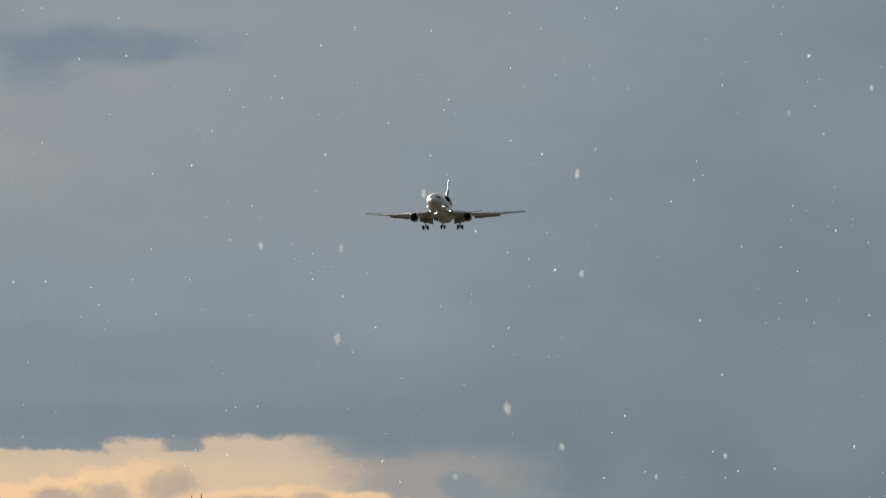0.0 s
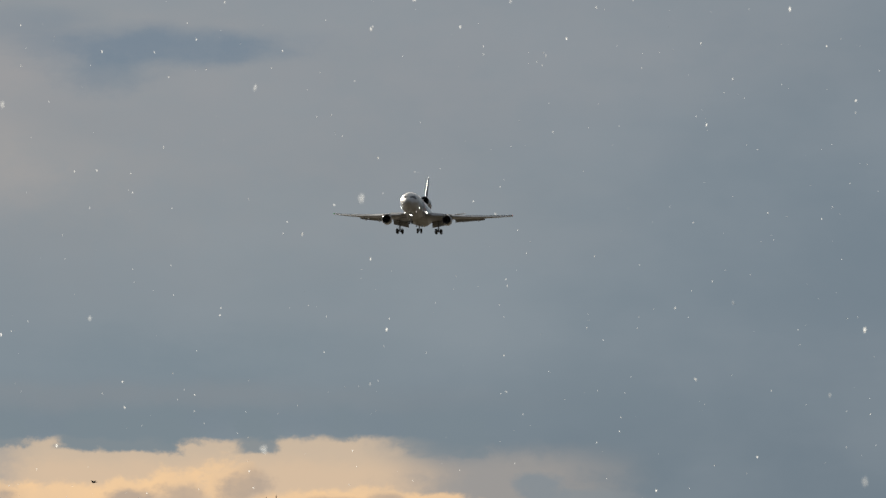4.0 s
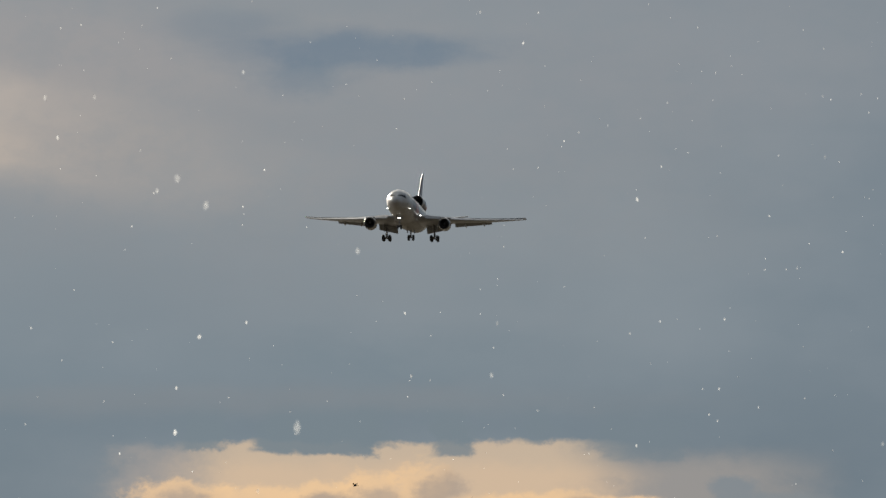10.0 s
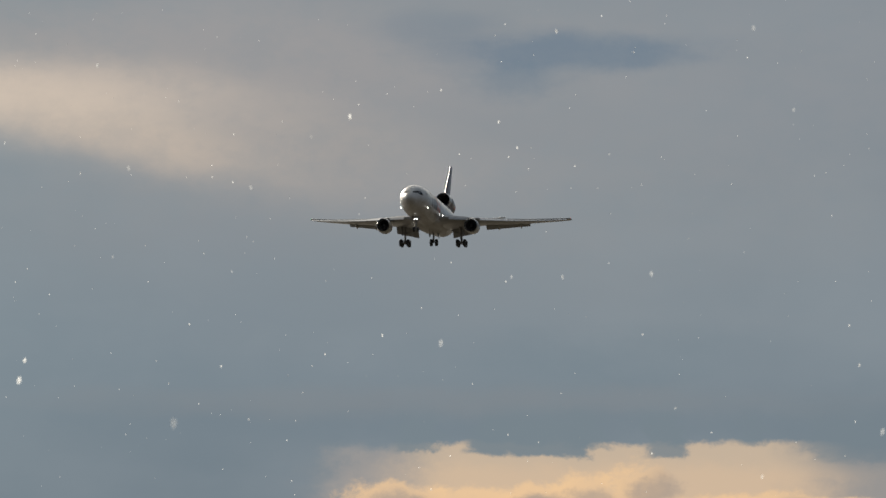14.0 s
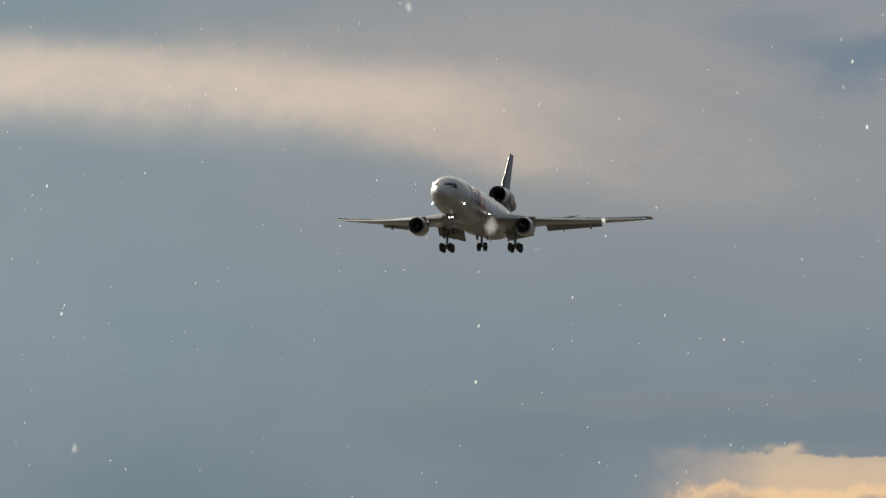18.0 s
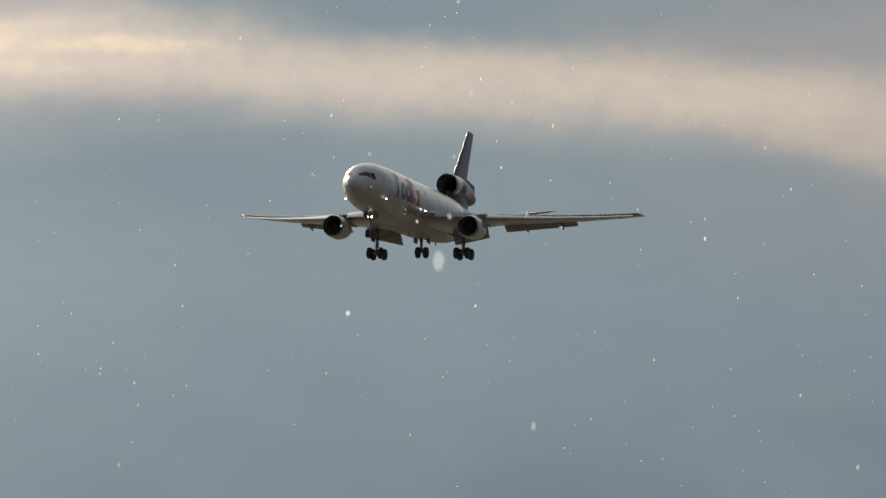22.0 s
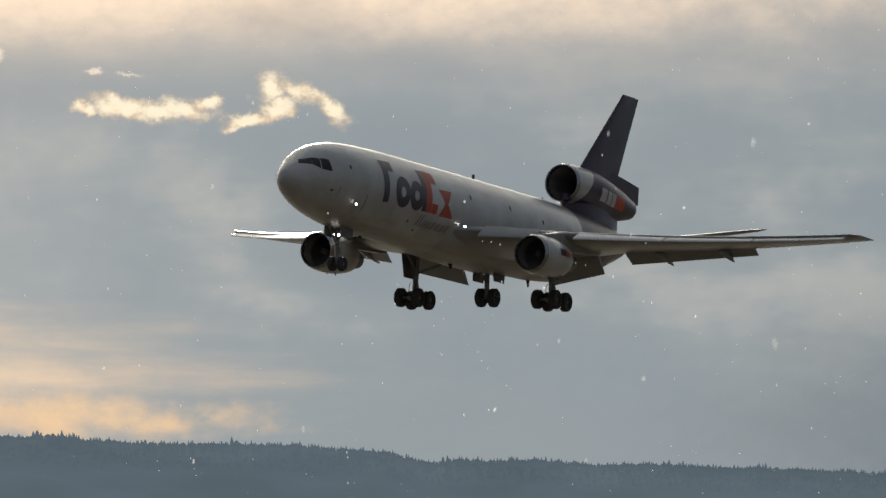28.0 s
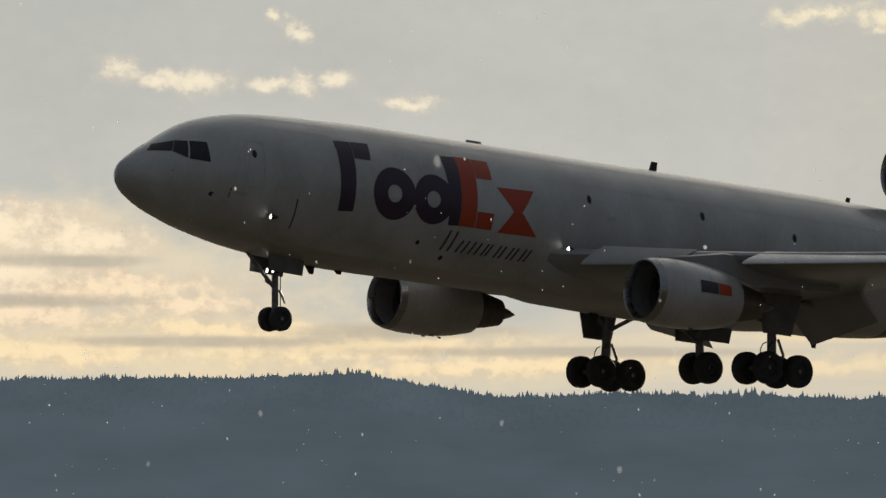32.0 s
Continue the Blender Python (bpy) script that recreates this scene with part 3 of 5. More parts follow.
def foil(chord, thick, n=14, lo=0.0, hi=1.0):
    """An aerofoil ring in (aft, up), leading edge at 0; lo and hi keep a part of the chord."""
    xs = [lo + (hi - lo) * (1 - math.cos(math.pi * i / n)) / 2 for i in range(n + 1)]

    def half(x):
        return 5 * thick * (0.2969 * math.sqrt(x) - 0.126 * x - 0.3516 * x**2 + 0.2843 * x**3 - 0.1030 * x**4)

    upper = [(x * chord, half(x) * chord * 0.75 + 0.004) for x in xs[::-1]]
    lower = [(x * chord, -half(x) * chord * 1.1 - 0.004) for x in (xs[1:] if lo == 0 else xs)]
    return upper + lower


def panel_wing(stations, thick, cut=(0.0, 1.0), into=None, n=14):
    """A lifting surface over stations (x, leading y, trailing y, z, twist); cut keeps a part of the chord."""
    rings = []
    for (x, yl, yt, z, twist), th in zip(stations, thick):
        chord = yl - yt
        t = radians(twist)
        rings.append([(x, yl - a * math.cos(t) - u * math.sin(t), z - (a - chord * 0.4) * math.sin(t) + u * math.cos(t)) for a, u in foil(chord, th, n, *cut)])
    return loft(rings, True, True, into)


def wing_at(x):
    """Leading y, trailing y and height of the wing at the span x."""
    lead = -20.4 - (x - 3.0) * 0.782
    trail = -33.4 - max(x - 9.4, 0) * 0.492 if x > 9.4 else -33.4 + (9.4 - x) * 0.03
    return lead, trail, -1.87 + (x - 3.0) * 0.079 + max(x - 12, 0) ** 2 * 0.0031


def airliner():
    plane = tagged(new("airliner"), "white and purple three-engined cargo airliner landing with gear down", "airplane")
    # hull
    bm = bmesh.new()
    ss = sorted({round(0.02 + 0.0 + v, 3) for v in (0, .05, .12, .25, .4, .6, .9, 1.2, 1.6, 2, 2.4, 2.8, 3.2, 3.7, 4.2, 4.9, 5.6, 6.5, 7.5, 8.5, 9.5)}
                | {9.5 + i * 1.3 for i in range(1, 21)} | {36.6 + i * 0.45 for i in range(34)} | {52.15})
    n = 64
    rings = [[hull_point(s, 2 * math.pi * i / n) for i in range(n)] for s in ss]
    loft(rings, True, True, bm)
    for k, f in enumerate(bm.faces):
        c = f.calc_center_median()
        # darker strip along the underside, shade put into the paint
        if -c.y > 6.5 and abs(k % n - n / 2 + 0.5) < 6.5:
            f.material_index = 2
        if -c.y > 39.75:
            f.material_index = 1
    hull = part("fuselage", bm, (WHITE, PURPLE, BELLY), plane, "white painted fuselage with a purple tail")
    # wing and body fairing under the hull
    fair = bmesh.new()
    rings = []
    for s, hw, zb in ((18.6, 1.6, -2.8), (20, 2.5, -3.15), (22, 3.05, -3.4), (26, 3.2, -3.5), (30, 3.15, -3.5), (33, 2.9, -3.35), (35.5, 2.3, -3.1), (37.5, 1.4, -2.75)):
        rings.append([(hw * math.cos(a), -s, -1.6 + (zb + 1.6) * math.sin(a) ** 0.8 if math.sin(a) > 0 else -1.6) for a in [math.pi * i / 20 for i in range(21)]])
    loft(rings, True, True, fair)
    part("belly_fairing", fair, BELLY, hull, "grey stained wing root fairing under the hull, darkened for shade")
    windscreen(plane)
    markings(hull)
    for side in (-1, 1):
        wing(plane, side)
        engine(plane, side)
        stabilizer(plane, side)
        main_gear(plane, side)
        lamp(plane, "landing_light", side * 2.5, -5.98, -1.66, 0.095, "lit retractable landing light on the nose side")
        lamp(plane, "wing_root_light", side * 3.12, -20.78, -1.36, 0.14, "lit wing root landing light")
    tail(plane)
    nose_gear(plane)
    centre_gear(plane)
    return plane


def lamp(parent, name, x, y, z, r, label):
    """A forward-facing lamp: glowing lens in a dark cup."""
    cup = part(name, turned([(y + 0.06, r * 1.12), (y + 0.04, r * 1.16), (y - 0.12, r * 1.0), (y - 0.3, r * 0.5), (y - 0.34, 0.01)], x, z, 20), BLACK, parent, label)
    part("lens", turned([(y - 0.0, r * 1.08), (y + 0.012, r * 0.7), (y + 0.015, 0.003)], x, z, 20), LAMP, cup, "glowing lens")


def windscreen(plane):
    for side in (-1, 1):
        for corners in (((1.36, 0.8), (2.02, 1.0), (1.78, 0.54), (1.02, 0.5)), ((2.035, 1.01), (2.44, 1.02), (2.27, 0.3), (1.795, 0.53)), ((2.49, 1.03), (3.09, 1.04), (3.11, 0.22), (2.33, 0.28))):
            part("cockpit_window", patch(corners, 0.014, 4, 4, side), GLASS, plane, "dark cockpit window pane")


def disc_patch(s, z, rs, rz, out=0.012, lean=0.0):
    """An oval laid on the port side of the hull."""
    bm = bmesh.new()
    rings = []
    for k in (0.02, 0.35, 0.7, 1.0):
        rings.append([hull_side(s + k * rs * math.cos(6.2832 * i / 28) + lean * k * rz * math.sin(6.2832 * i / 28), z + k * rz * math.sin(6.2832 * i / 28), out) for i in range(28)])
    loft(rings, False, True, bm)
    return bm


def ring_patch(s, z, r, hole, out=0.012):
    """A painted ring on the port side of the hull."""
    return loft([[hull_side(s + k * r * math.cos(6.2832 * i / 32), z + k * r * math.sin(6.2832 * i / 32), out) for i in range(32)] for k in (hole, 0.7, 1.0)], False)


def line_patch(points, width=0.05, out=0.006):
    """A thin dark joint along (s, z) points on the port side."""
    bm = bmesh.new()
    for (s0, z0), (s1, z1) in zip(points, points[1:]):
        steps = max(int(math.hypot(s1 - s0, z1 - z0) / 0.3), 1)
        along = abs(s1 - s0) > abs(z1 - z0)
        last = None
        for k in range(steps + 1):
            u = k / steps
            s, z = s0 + (s1 - s0) * u, z0 + (z1 - z0) * u
            pair = [bm.verts.new(hull_side(s + (0 if along else w), z + (w if along else 0), out)) for w in (-width / 2, width / 2)]
            if last:
                bm.faces.new((last[0], last[1], pair[1], pair[0]))
            last = pair
    return bm


def markings(hull):
    # the painted mark, as plain bars, rings and wedges
    part("logo_block", patch(((8.97, 1.8), (9.78, 1.84), (9.75, -1.02), (9.03, -1.08)), 0.012, 4, 10), PURPLE, hull, "purple painted upright logo bar")
    part("logo_block", patch(((9.8, 1.84), (10.72, 1.88), (10.6, 1.16), (9.8, 1.16)), 0.012, 4, 4), PURPLE, hull, "purple painted short logo bar")
    part("logo_block", ring_patch(11.72, -0.06, 1.07, 0.34), PURPLE, hull, "purple painted round logo shape")
    part("logo_block", ring_patch(13.72, -0.06, 1.02, 0.34), PURPLE, hull, "purple painted round logo shape")
    part("logo_block", patch(((14.37, 1.82), (15.12, 1.86), (15.14, -0.98), (14.6, -1.02)), 0.014, 3, 10), PURPLE, hull, "purple painted logo bar")
    part("logo_block", patch(((15.14, 1.9), (15.98, 1.88), (15.96, -0.98), (15.16, -0.98)), 0.012, 4, 10), ORANGE, hull, "orange painted upright logo bar")
    for top, low in ((1.88, 1.1), (-0.3, -0.98)):
        part("logo_block", patch(((16.0, top), (16.86, top), (16.82, low), (16.0, low)), 0.012, 3, 4), ORANGE, hull, "orange painted short logo bar")
    part("logo_block", patch(((17.0, 0.83), (18.95, 0.88), (18.32, -0.08), (17.88, -0.08)), 0.012, 6, 5), ORANGE, hull, "orange painted logo wedge")
    part("logo_block", patch(((17.88, -0.09), (18.32, -0.09), (19.2, -1.0), (17.15, -1.03)), 0.012, 6, 5), ORANGE, hull, "orange painted logo wedge")
    for i, (w, h) in enumerate(((0.6, 0.82), (0.5, 0.5), (0.5, 0.5), (0.34, 0.5), (0.42, 0.5), (0.4, 0.5), (0.4, 0.5))):
        s = 14.6 + i * 0.66 + (0.12 if i else 0)
        for k in (0.0, 0.62):
            part("lettering_bar", patch(((s + 0.2 + k * w, -2.02 + h), (s + 0.2 + k * w + 0.1, -2.02 + h), (s + k * w + 0.1, -2.02), (s + k * w, -2.02)), 0.012, 1, 4), PURPLE, hull, "slim slanted dark lettering bar")
    for i in range(9):
        s = 34.4 + i * 0.34
        part("registration_bar", patch(((s, 0.25), (s + 0.22, 0.25), (s + 0.22, -0.12), (s, -0.12)), 0.012, 1, 1), BELLY, hull, "small faded lettering bar")
    # doors and their joints
    part("crew_door", line_patch([(4.7, 1.28), (5.42, 1.28), (5.42, -0.62), (4.7, -0.62), (4.7, 1.28)], 0.03), SEALANT, hull, "fine joint round the crew door")
    part("cargo_door_joint", line_patch([(8.1, 2.2), (13.6, 2.2), (13.6, -0.3), (8.1, -0.3), (8.1, 2.2)], 0.02), BELLY, hull)
    part("door_window", disc_patch(4.97, 0.76, 0.1, 0.16, 0.014), BLACK, hull, "small dark door window")
    for s, z in ((21.9, 0.9), (33.0, 0.55), (28.0, 0.9)):
        part("cabin_window", disc_patch(s, z, 0.11, 0.18, 0.014), GLASS, hull, "small dark cabin window")
    for s, z in ((3.28, -1.03), (13.4, -1.85), (14.9, -2.3)):
        part("vent", disc_patch(s, z, 0.1, 0.09, 0.014), BLACK, hull, "small dark vent")
    part("door_streak", line_patch([(7.04, -0.82), (7.13, -2.0)], 0.06), BLACK, hull, "dark streak below a joint")
    part("door_streak", line_patch([(4.05, -0.7), (4.02, -1.1)], 0.05), BLACK, hull)
    for s in (20.5, 24.0, 28.0, 31.5, 35.5):
        part("skin_joint", line_patch([(s, 2.6), (s, -2.6)], 0.02), BELLY, hull)
    for s0, s1, z in ((20.0, 39.0, 1.45), (20.0, 39.0, -0.45), (5.6, 8.9, 1.95), (5.6, 39.0, 2.35)):
        part("skin_joint", line_patch([(s0, z), (s1, z)], 0.014), SEALANT, hull)
    for s, z, rs, rz in ((6.2, -0.35, 0.22, 0.14), (4.5, -0.9, 0.3, 0.08), (3.9, -0.95, 0.12, 0.1), (16.2, -2.4, 0.3, 0.2), (18.4, -2.3, 0.25, 0.18), (23.0, 0.2, 0.3, 0.1), (37.2, 0.5, 0.22, 0.3)):
        part("access_panel", disc_patch(s, z, rs, rz, 0.006), SEALANT, hull, "small grey access panel")
    # blades and aerials along the back
    for s, h, c in ((27.2, 0.42, 0.4), (38.1, 0.26, 0.25), (17.4, 0.14, 0.9)):
        bm = bmesh.new()
        z = 2.83 if s < 30 else 2.75
        loft([[(0.03, -s, z), (-0.03, -s, z), (-0.02, -s - c, z), (0.02, -s - c, z)], [(0.015, -s - 0.25 * h, z + h), (-0.015, -s - 0.25 * h, z + h), (-0.01, -s - c * 0.8 - 0.25 * h, z + h), (0.01, -s - c * 0.8 - 0.25 * h, z + h)]], True, True, bm)
        part("aerial", bm, BELLY if h < 0.2 else BLACK, hull, "small blade aerial")
    for s, h in ((9.6, 0.4), (11.0, 0.25), (24.5, 0.4), (36.5, 0.6)):
        bm = bmesh.new()
        z = -3.08 if s < 12 else (-3.42 if s < 30 else -3.05)
        loft([[(0.04, -s, z), (-0.04, -s, z), (-0.03, -s - 0.55, z), (0.03, -s - 0.55, z)], [(0.015, -s - 0.3, z - h), (-0.015, -s - 0.3, z - h), (-0.01, -s - 0.5, z - h), (0.01, -s - 0.5, z - h)]], True, True, bm)
        part("belly_aerial", bm, BLACK, hull, "dark belly aerial")
    for side in (-1, 1):
        for z in (-0.25, -0.55):
            q = hull_side(1.75, z, 0.0, side)
            part("pitot_probe", tube(q, q + Vector((side * 0.05, 0.16, 0.0)), 0.015, 6), STEEL, hull, "thin probe")


def wing(plane, side):
    xs = [2.2, 3.0, 5.0, 7.2, 9.4, 12, 15, 18, 21, 23.5, 24.9, 25.2]
    st, th = [], []
    for x in xs:
        l, t, z = wing_at(x)
        if x > 25:
            l, t = l - 0.35, t + 0.1
        st.append((side * x, l, t, z, 4.0 - x * 0.17))
        th.append(0.13 - 0.0016 * x if x < 25 else 0.05)
    w = part("wing", panel_wing(st, th), WING, plane, "swept grey wing with flaps lowered")
    # slats, drooped ahead of the leading edge
    for a, b in ((4.3, 7.4), (9.6, 14.6), (14.65, 19.6), (19.65, 24.7)):
        stn = []
        for x in (a, (a + b) / 2, b):
            l, t, z = wing_at(x)
            c = 1.6 - 0.024 * x
            stn.append((side * x, l + 0.6 * c, l - 0.4 * c, z + float(np.interp(x, (4, 9, 14, 24), (-0.15, -0.17, -0.2, -0.25))) + 0.4 * (l - t) * math.sin(radians(4 - x * 0.17)), float(np.interp(x, (4, 9, 14, 19), (-38, -28, -24, -22)))))
        part("slat", panel_wing(stn, [0.14] * 3), SLAT if a > 9 else WING, w, "drooped bright metal leading edge slat" if a > 9 else "drooped grey inboard slat")
    # flaps, each with the vane ahead of it
    for a, b, y_in, y_out, z_in, z_out, deep, drop in ((3.3, 7.6, -34.05, -34.0, -3.9, -3.0, 2.4, 46), (9.7, 17.5, -34.1, -38.42, -2.31, -1.05, 1.9, 33)):
        for name, share, off, up in (("flap", 1.0, 0.0, 0.0), ("flap_vane", 0.26, 1.0, 0.1)):
            stn = []
            for k in range(4):
                u = k / 3
                x = a + (b - a) * u
                c = deep * (1 - 0.25 * u)
                cut = c * share
                y1, z1 = y_in + (y_out - y_in) * u, z_in + (z_out - z_in) * u
                y1, z1 = y1 + off * (c * math.cos(radians(drop)) - 0.06), z1 + off * (c * math.sin(radians(drop)) - 0.02) + up * 0.3
                stn.append((side * x, y1 + cut * math.cos(radians(drop)), y1 + cut * math.cos(radians(drop)) - cut, z1 + 0.6 * cut * math.sin(radians(drop)), drop))
            part(name, panel_wing(stn, [0.11] * 4), WING, w, "lowered grey trailing edge flap" if share == 1 else "slim vane ahead of the flap")
    # ailerons and spoilers lie as thin plates on the wing
    for name, a, b, f0, f1 in (("aileron", 18.0, 23.6, 0.72, 0.985), ("aileron", 7.75, 9.4, 0.76, 0.985), ("spoiler", 3.6, 5.5, 0.62, 0.74), ("spoiler", 10.0, 11.8, 0.62, 0.76),
                               ("spoiler", 11.9, 13.7, 0.61, 0.75), ("spoiler", 13.8, 15.6, 0.6, 0.74), ("spoiler", 15.7, 17.5, 0.58, 0.73)):
        bm = bmesh.new()
        top = []
        for x in (a, b):
            l, t, z = wing_at(x)
            tw = radians(4.0 - x * 0.17)
            ring = [p for p in foil(l - t, 0.13 - 0.0016 * x) if p[1] > 0]
            line = []
            for k in range(6):
                q = (f0 + (f1 - f0) * k / 5) * (l - t)
                up = float(np.interp(q, [p[0] for p in ring[::-1]], [p[1] for p in ring[::-1]])) + 0.012
                line.append((side * x, l - q * math.cos(tw) - up * math.sin(tw), z - (q - (l - t) * 0.4) * math.sin(tw) + up * math.cos(tw)))
            top.append(line)
        loft([top[0] + [(p[0], p[1], p[2] - 0.05) for p in top[0][::-1]], top[1] + [(p[0], p[1], p[2] - 0.05) for p in top[1][::-1]]], True, True, bm)
        part(name, bm, WING, w)
    # flap track fairings
    for x, ln in ((4.6, 3.2), (11.9, 2.9), (15.9, 2.5)):
        l, t, z = wing_at(x)
        zt = z - (l - t) * 0.55 * math.sin(radians(4 - x * 0.17)) - 0.25
        rings = []
        for k in range(9):
            u = k / 8
            r = 0.17 * math.sin(math.pi * min(u * 0.93 + 0.05, 1)) ** 0.7 + 0.01
            rings.append(circle(t + 1.3 - ln * u, r, 12, side * x, zt - 0.36 * u * u * ln * 0.5, r * 1.4))
        part("flap_track_fairing", loft(rings), WING, w)
    l, t, z = wing_at(25.1)
    bm = bmesh.new()
    bmesh.ops.create_icosphere(bm, subdivisions=1, radius=0.06, matrix=pose(side * 25.2, l - 0.5, z + 0.05))
    part("wing_tip_light", bm, RED if side < 0 else GREEN, w, "small glowing wing tip light")


def nacelle(y0):
    n = 48
    cowl = [(y0 - 0.02, 1.16), (y0 + 0.05, 1.2), (y0 + 0.02, 1.25), (y0 - 0.25, 1.33), (y0 - 0.9, 1.4), (y0 - 1.8, 1.41), (y0 - 2.6, 1.38), (y0 - 3.4, 1.29), (y0 - 4.1, 1.15), (y0 - 4.5, 1.06), (y0 - 4.5, 1.02), (y0 - 3.9, 1.05)]
    return n, cowl


def engine(plane, side):
    x0, y0, z0 = side * 8.36 - 0.2, -20.2 + side * 0.28, -3.15 if side < 0 else -3.12
    n, cowl = nacelle(y0)
    eng = part("engine", turned(cowl[3:], x0, z0, n), WHITE, plane, "white turbofan engine under the wing")
    part("inlet_lip", turned([(y0 - 0.3, 1.1)] + cowl[:4], x0, z0, n), LIP, eng, "dull metal inlet lip")
    part("inlet_duct", turned([(y0 - 0.28, 1.12), (y0 - 0.7, 1.09), (y0 - 1.5, 1.1), (y0 - 1.6, 0.3)], x0, z0, n), DUCT, eng)
    fan_disc(eng, x0, y0 - 1.25, z0)
    part("core_nozzle", turned([(y0 - 3.9, 0.88), (y0 - 4.6, 0.86), (y0 - 5.5, 0.7), (y0 - 6.05, 0.58), (y0 - 6.05, 0.53), (y0 - 5.5, 0.5)], x0, z0, 32), HOT, eng, "heat-stained core nozzle")
    part("exhaust_cone", turned([(y0 - 5.5, 0.42), (y0 - 6.05, 0.38), (y0 - 6.7, 0.16), (y0 - 7.0, 0.02)], x0, z0, 24), HOT, eng)
    for d, r in ((1.15, 1.404), (2.6, 1.381), (3.6, 1.253)):
        part("cowl_joint", turned([(y0 - d + 0.02, r), (y0 - d, r + 0.008), (y0 - d - 0.02, r)], x0, z0, n), SEALANT, eng)
    for a in (-1.35, -1.8):
        part("cowl_latch", tube((x0 + 1.42 * math.cos(a), y0 - 2.3, z0 + 1.42 * math.sin(a)), (x0 + 1.42 * math.cos(a), y0 - 2.5, z0 + 1.42 * math.sin(a)), 0.035, 6), STEEL, eng)
    part("drain_mast", slab([(x0, y0 - 2.9, z0 - 1.36), (x0, y0 - 3.1, z0 - 1.36), (x0, y0 - 3.12, z0 - 1.44), (x0, y0 - 3.02, z0 - 1.44)], (1, 0, 0), 0.04), BLACK, eng, "small dark drain mast")
    part("strake", slab([(x0 - side * 1.2, y0 - 1.2, z0 + 0.72), (x0 - side * 1.2, y0 - 2.6, z0 + 0.72), (x0 - side * 1.5, y0 - 2.6, z0 + 0.98), (x0 - side * 1.45, y0 - 2.1, z0 + 0.92)], (0.6, 0, -0.8), 0.03), WHITE, eng)
    # pylon up to the wing
    l, t, zw = wing_at(8.2)
    rings = []
    for y, zb, zt, w in ((y0 - 0.8, z0 + 1.32, z0 + 1.4, 0.06), (y0 - 2.2, z0 + 1.25, z0 + 1.58, 0.2), (y0 - 4.0, z0 + 1.1, zw + 0.2, 0.26), (y0 - 5.6, z0 + 0.75, zw + 0.15, 0.26), (y0 - 8.5, zw - 0.8, zw - 0.1, 0.2), (y0 - 10.4, zw - 0.65, zw - 0.45, 0.05)):
        rings.append([(x0 - w, y, zb), (x0 + w, y, zb), (x0 + w, y, zt), (x0 + w * .5, y, zt + .06), (x0 - w * .5, y, zt + .06), (x0 - w, y, zt)])
    part("pylon", loft(rings), WING, plane, "engine pylon")
    for s0, s1, mat in ((1.95, 2.9, PURPLE), (2.95, 3.7, ORANGE)):
        bm = bmesh.new()
        g = [[bm.verts.new((x0 + side * (1.425 - max(s - 1.9, 0) ** 2 * 0.055) * math.cos(a), y0 - s, z0 + (1.425 - max(s - 1.9, 0) ** 2 * 0.055) * math.sin(a))) for s in (s0, (s0 + s1) / 2, s1)] for a in (0.42, 0.3, 0.18, 0.06)]
        for r0, r1 in zip(g, g[1:]):
            for i in range(2):
                bm.faces.new((r0[i], r0[i + 1], r1[i + 1], r1[i]))
        part("logo_block", bm, mat, eng)


def fan_disc(eng, x0, y, z0):
    bm = turned([(y + 0.45, 0.01), (y + 0.35, 0.12), (y + 0.05, 0.33), (y - 0.1, 0.38)], x0, z0, 24)
    part("spinner", bm, FAN, eng)
    bm = bmesh.new()
    for k in range(34):
        a = 2 * math.pi * k / 34
        c, s = math.cos(a), math.sin(a)
        pts = []
        for r, tw, ch in ((0.34, 0.25, 0.2), (0.72, 0.75, 0.22), (1.08, 1.1, 0.24)):
            for e in (-0.5, 0.5):
                off, yy = e * ch * math.sin(tw), e * ch * math.cos(tw)
                pts.append(bm.verts.new((x0 + r * c - off * s, y + yy, z0 + r * s + off * c)))
        bm.faces.new((pts[0], pts[1], pts[3], pts[2]))
        bm.faces.new((pts[2], pts[3], pts[5], pts[4]))
    part("fan", bm, FAN, eng, "dark fan blades")


def stabilizer(plane, side):
    st = [(side * x, -45.6 - (x - 1.0) * 0.70, -52.6 - (x - 1.0) * 0.19, 0.85 + (x - 1.0) * 0.188, -8.0) for x in (0.8, 2.5, 5, 8, 10.2, 10.55)]
    stab = part("stabilizer", panel_wing(st, [0.1] * 5 + [0.03], (0, 0.74)), WING, plane, "grey horizontal stabilizer")
    part("elevator", panel_wing([(x, l, t, z + 0.01, tw - 2) for x, l, t, z, tw in st[1:5]], [0.09] * 4, (0.75, 1.0)), WING, stab)


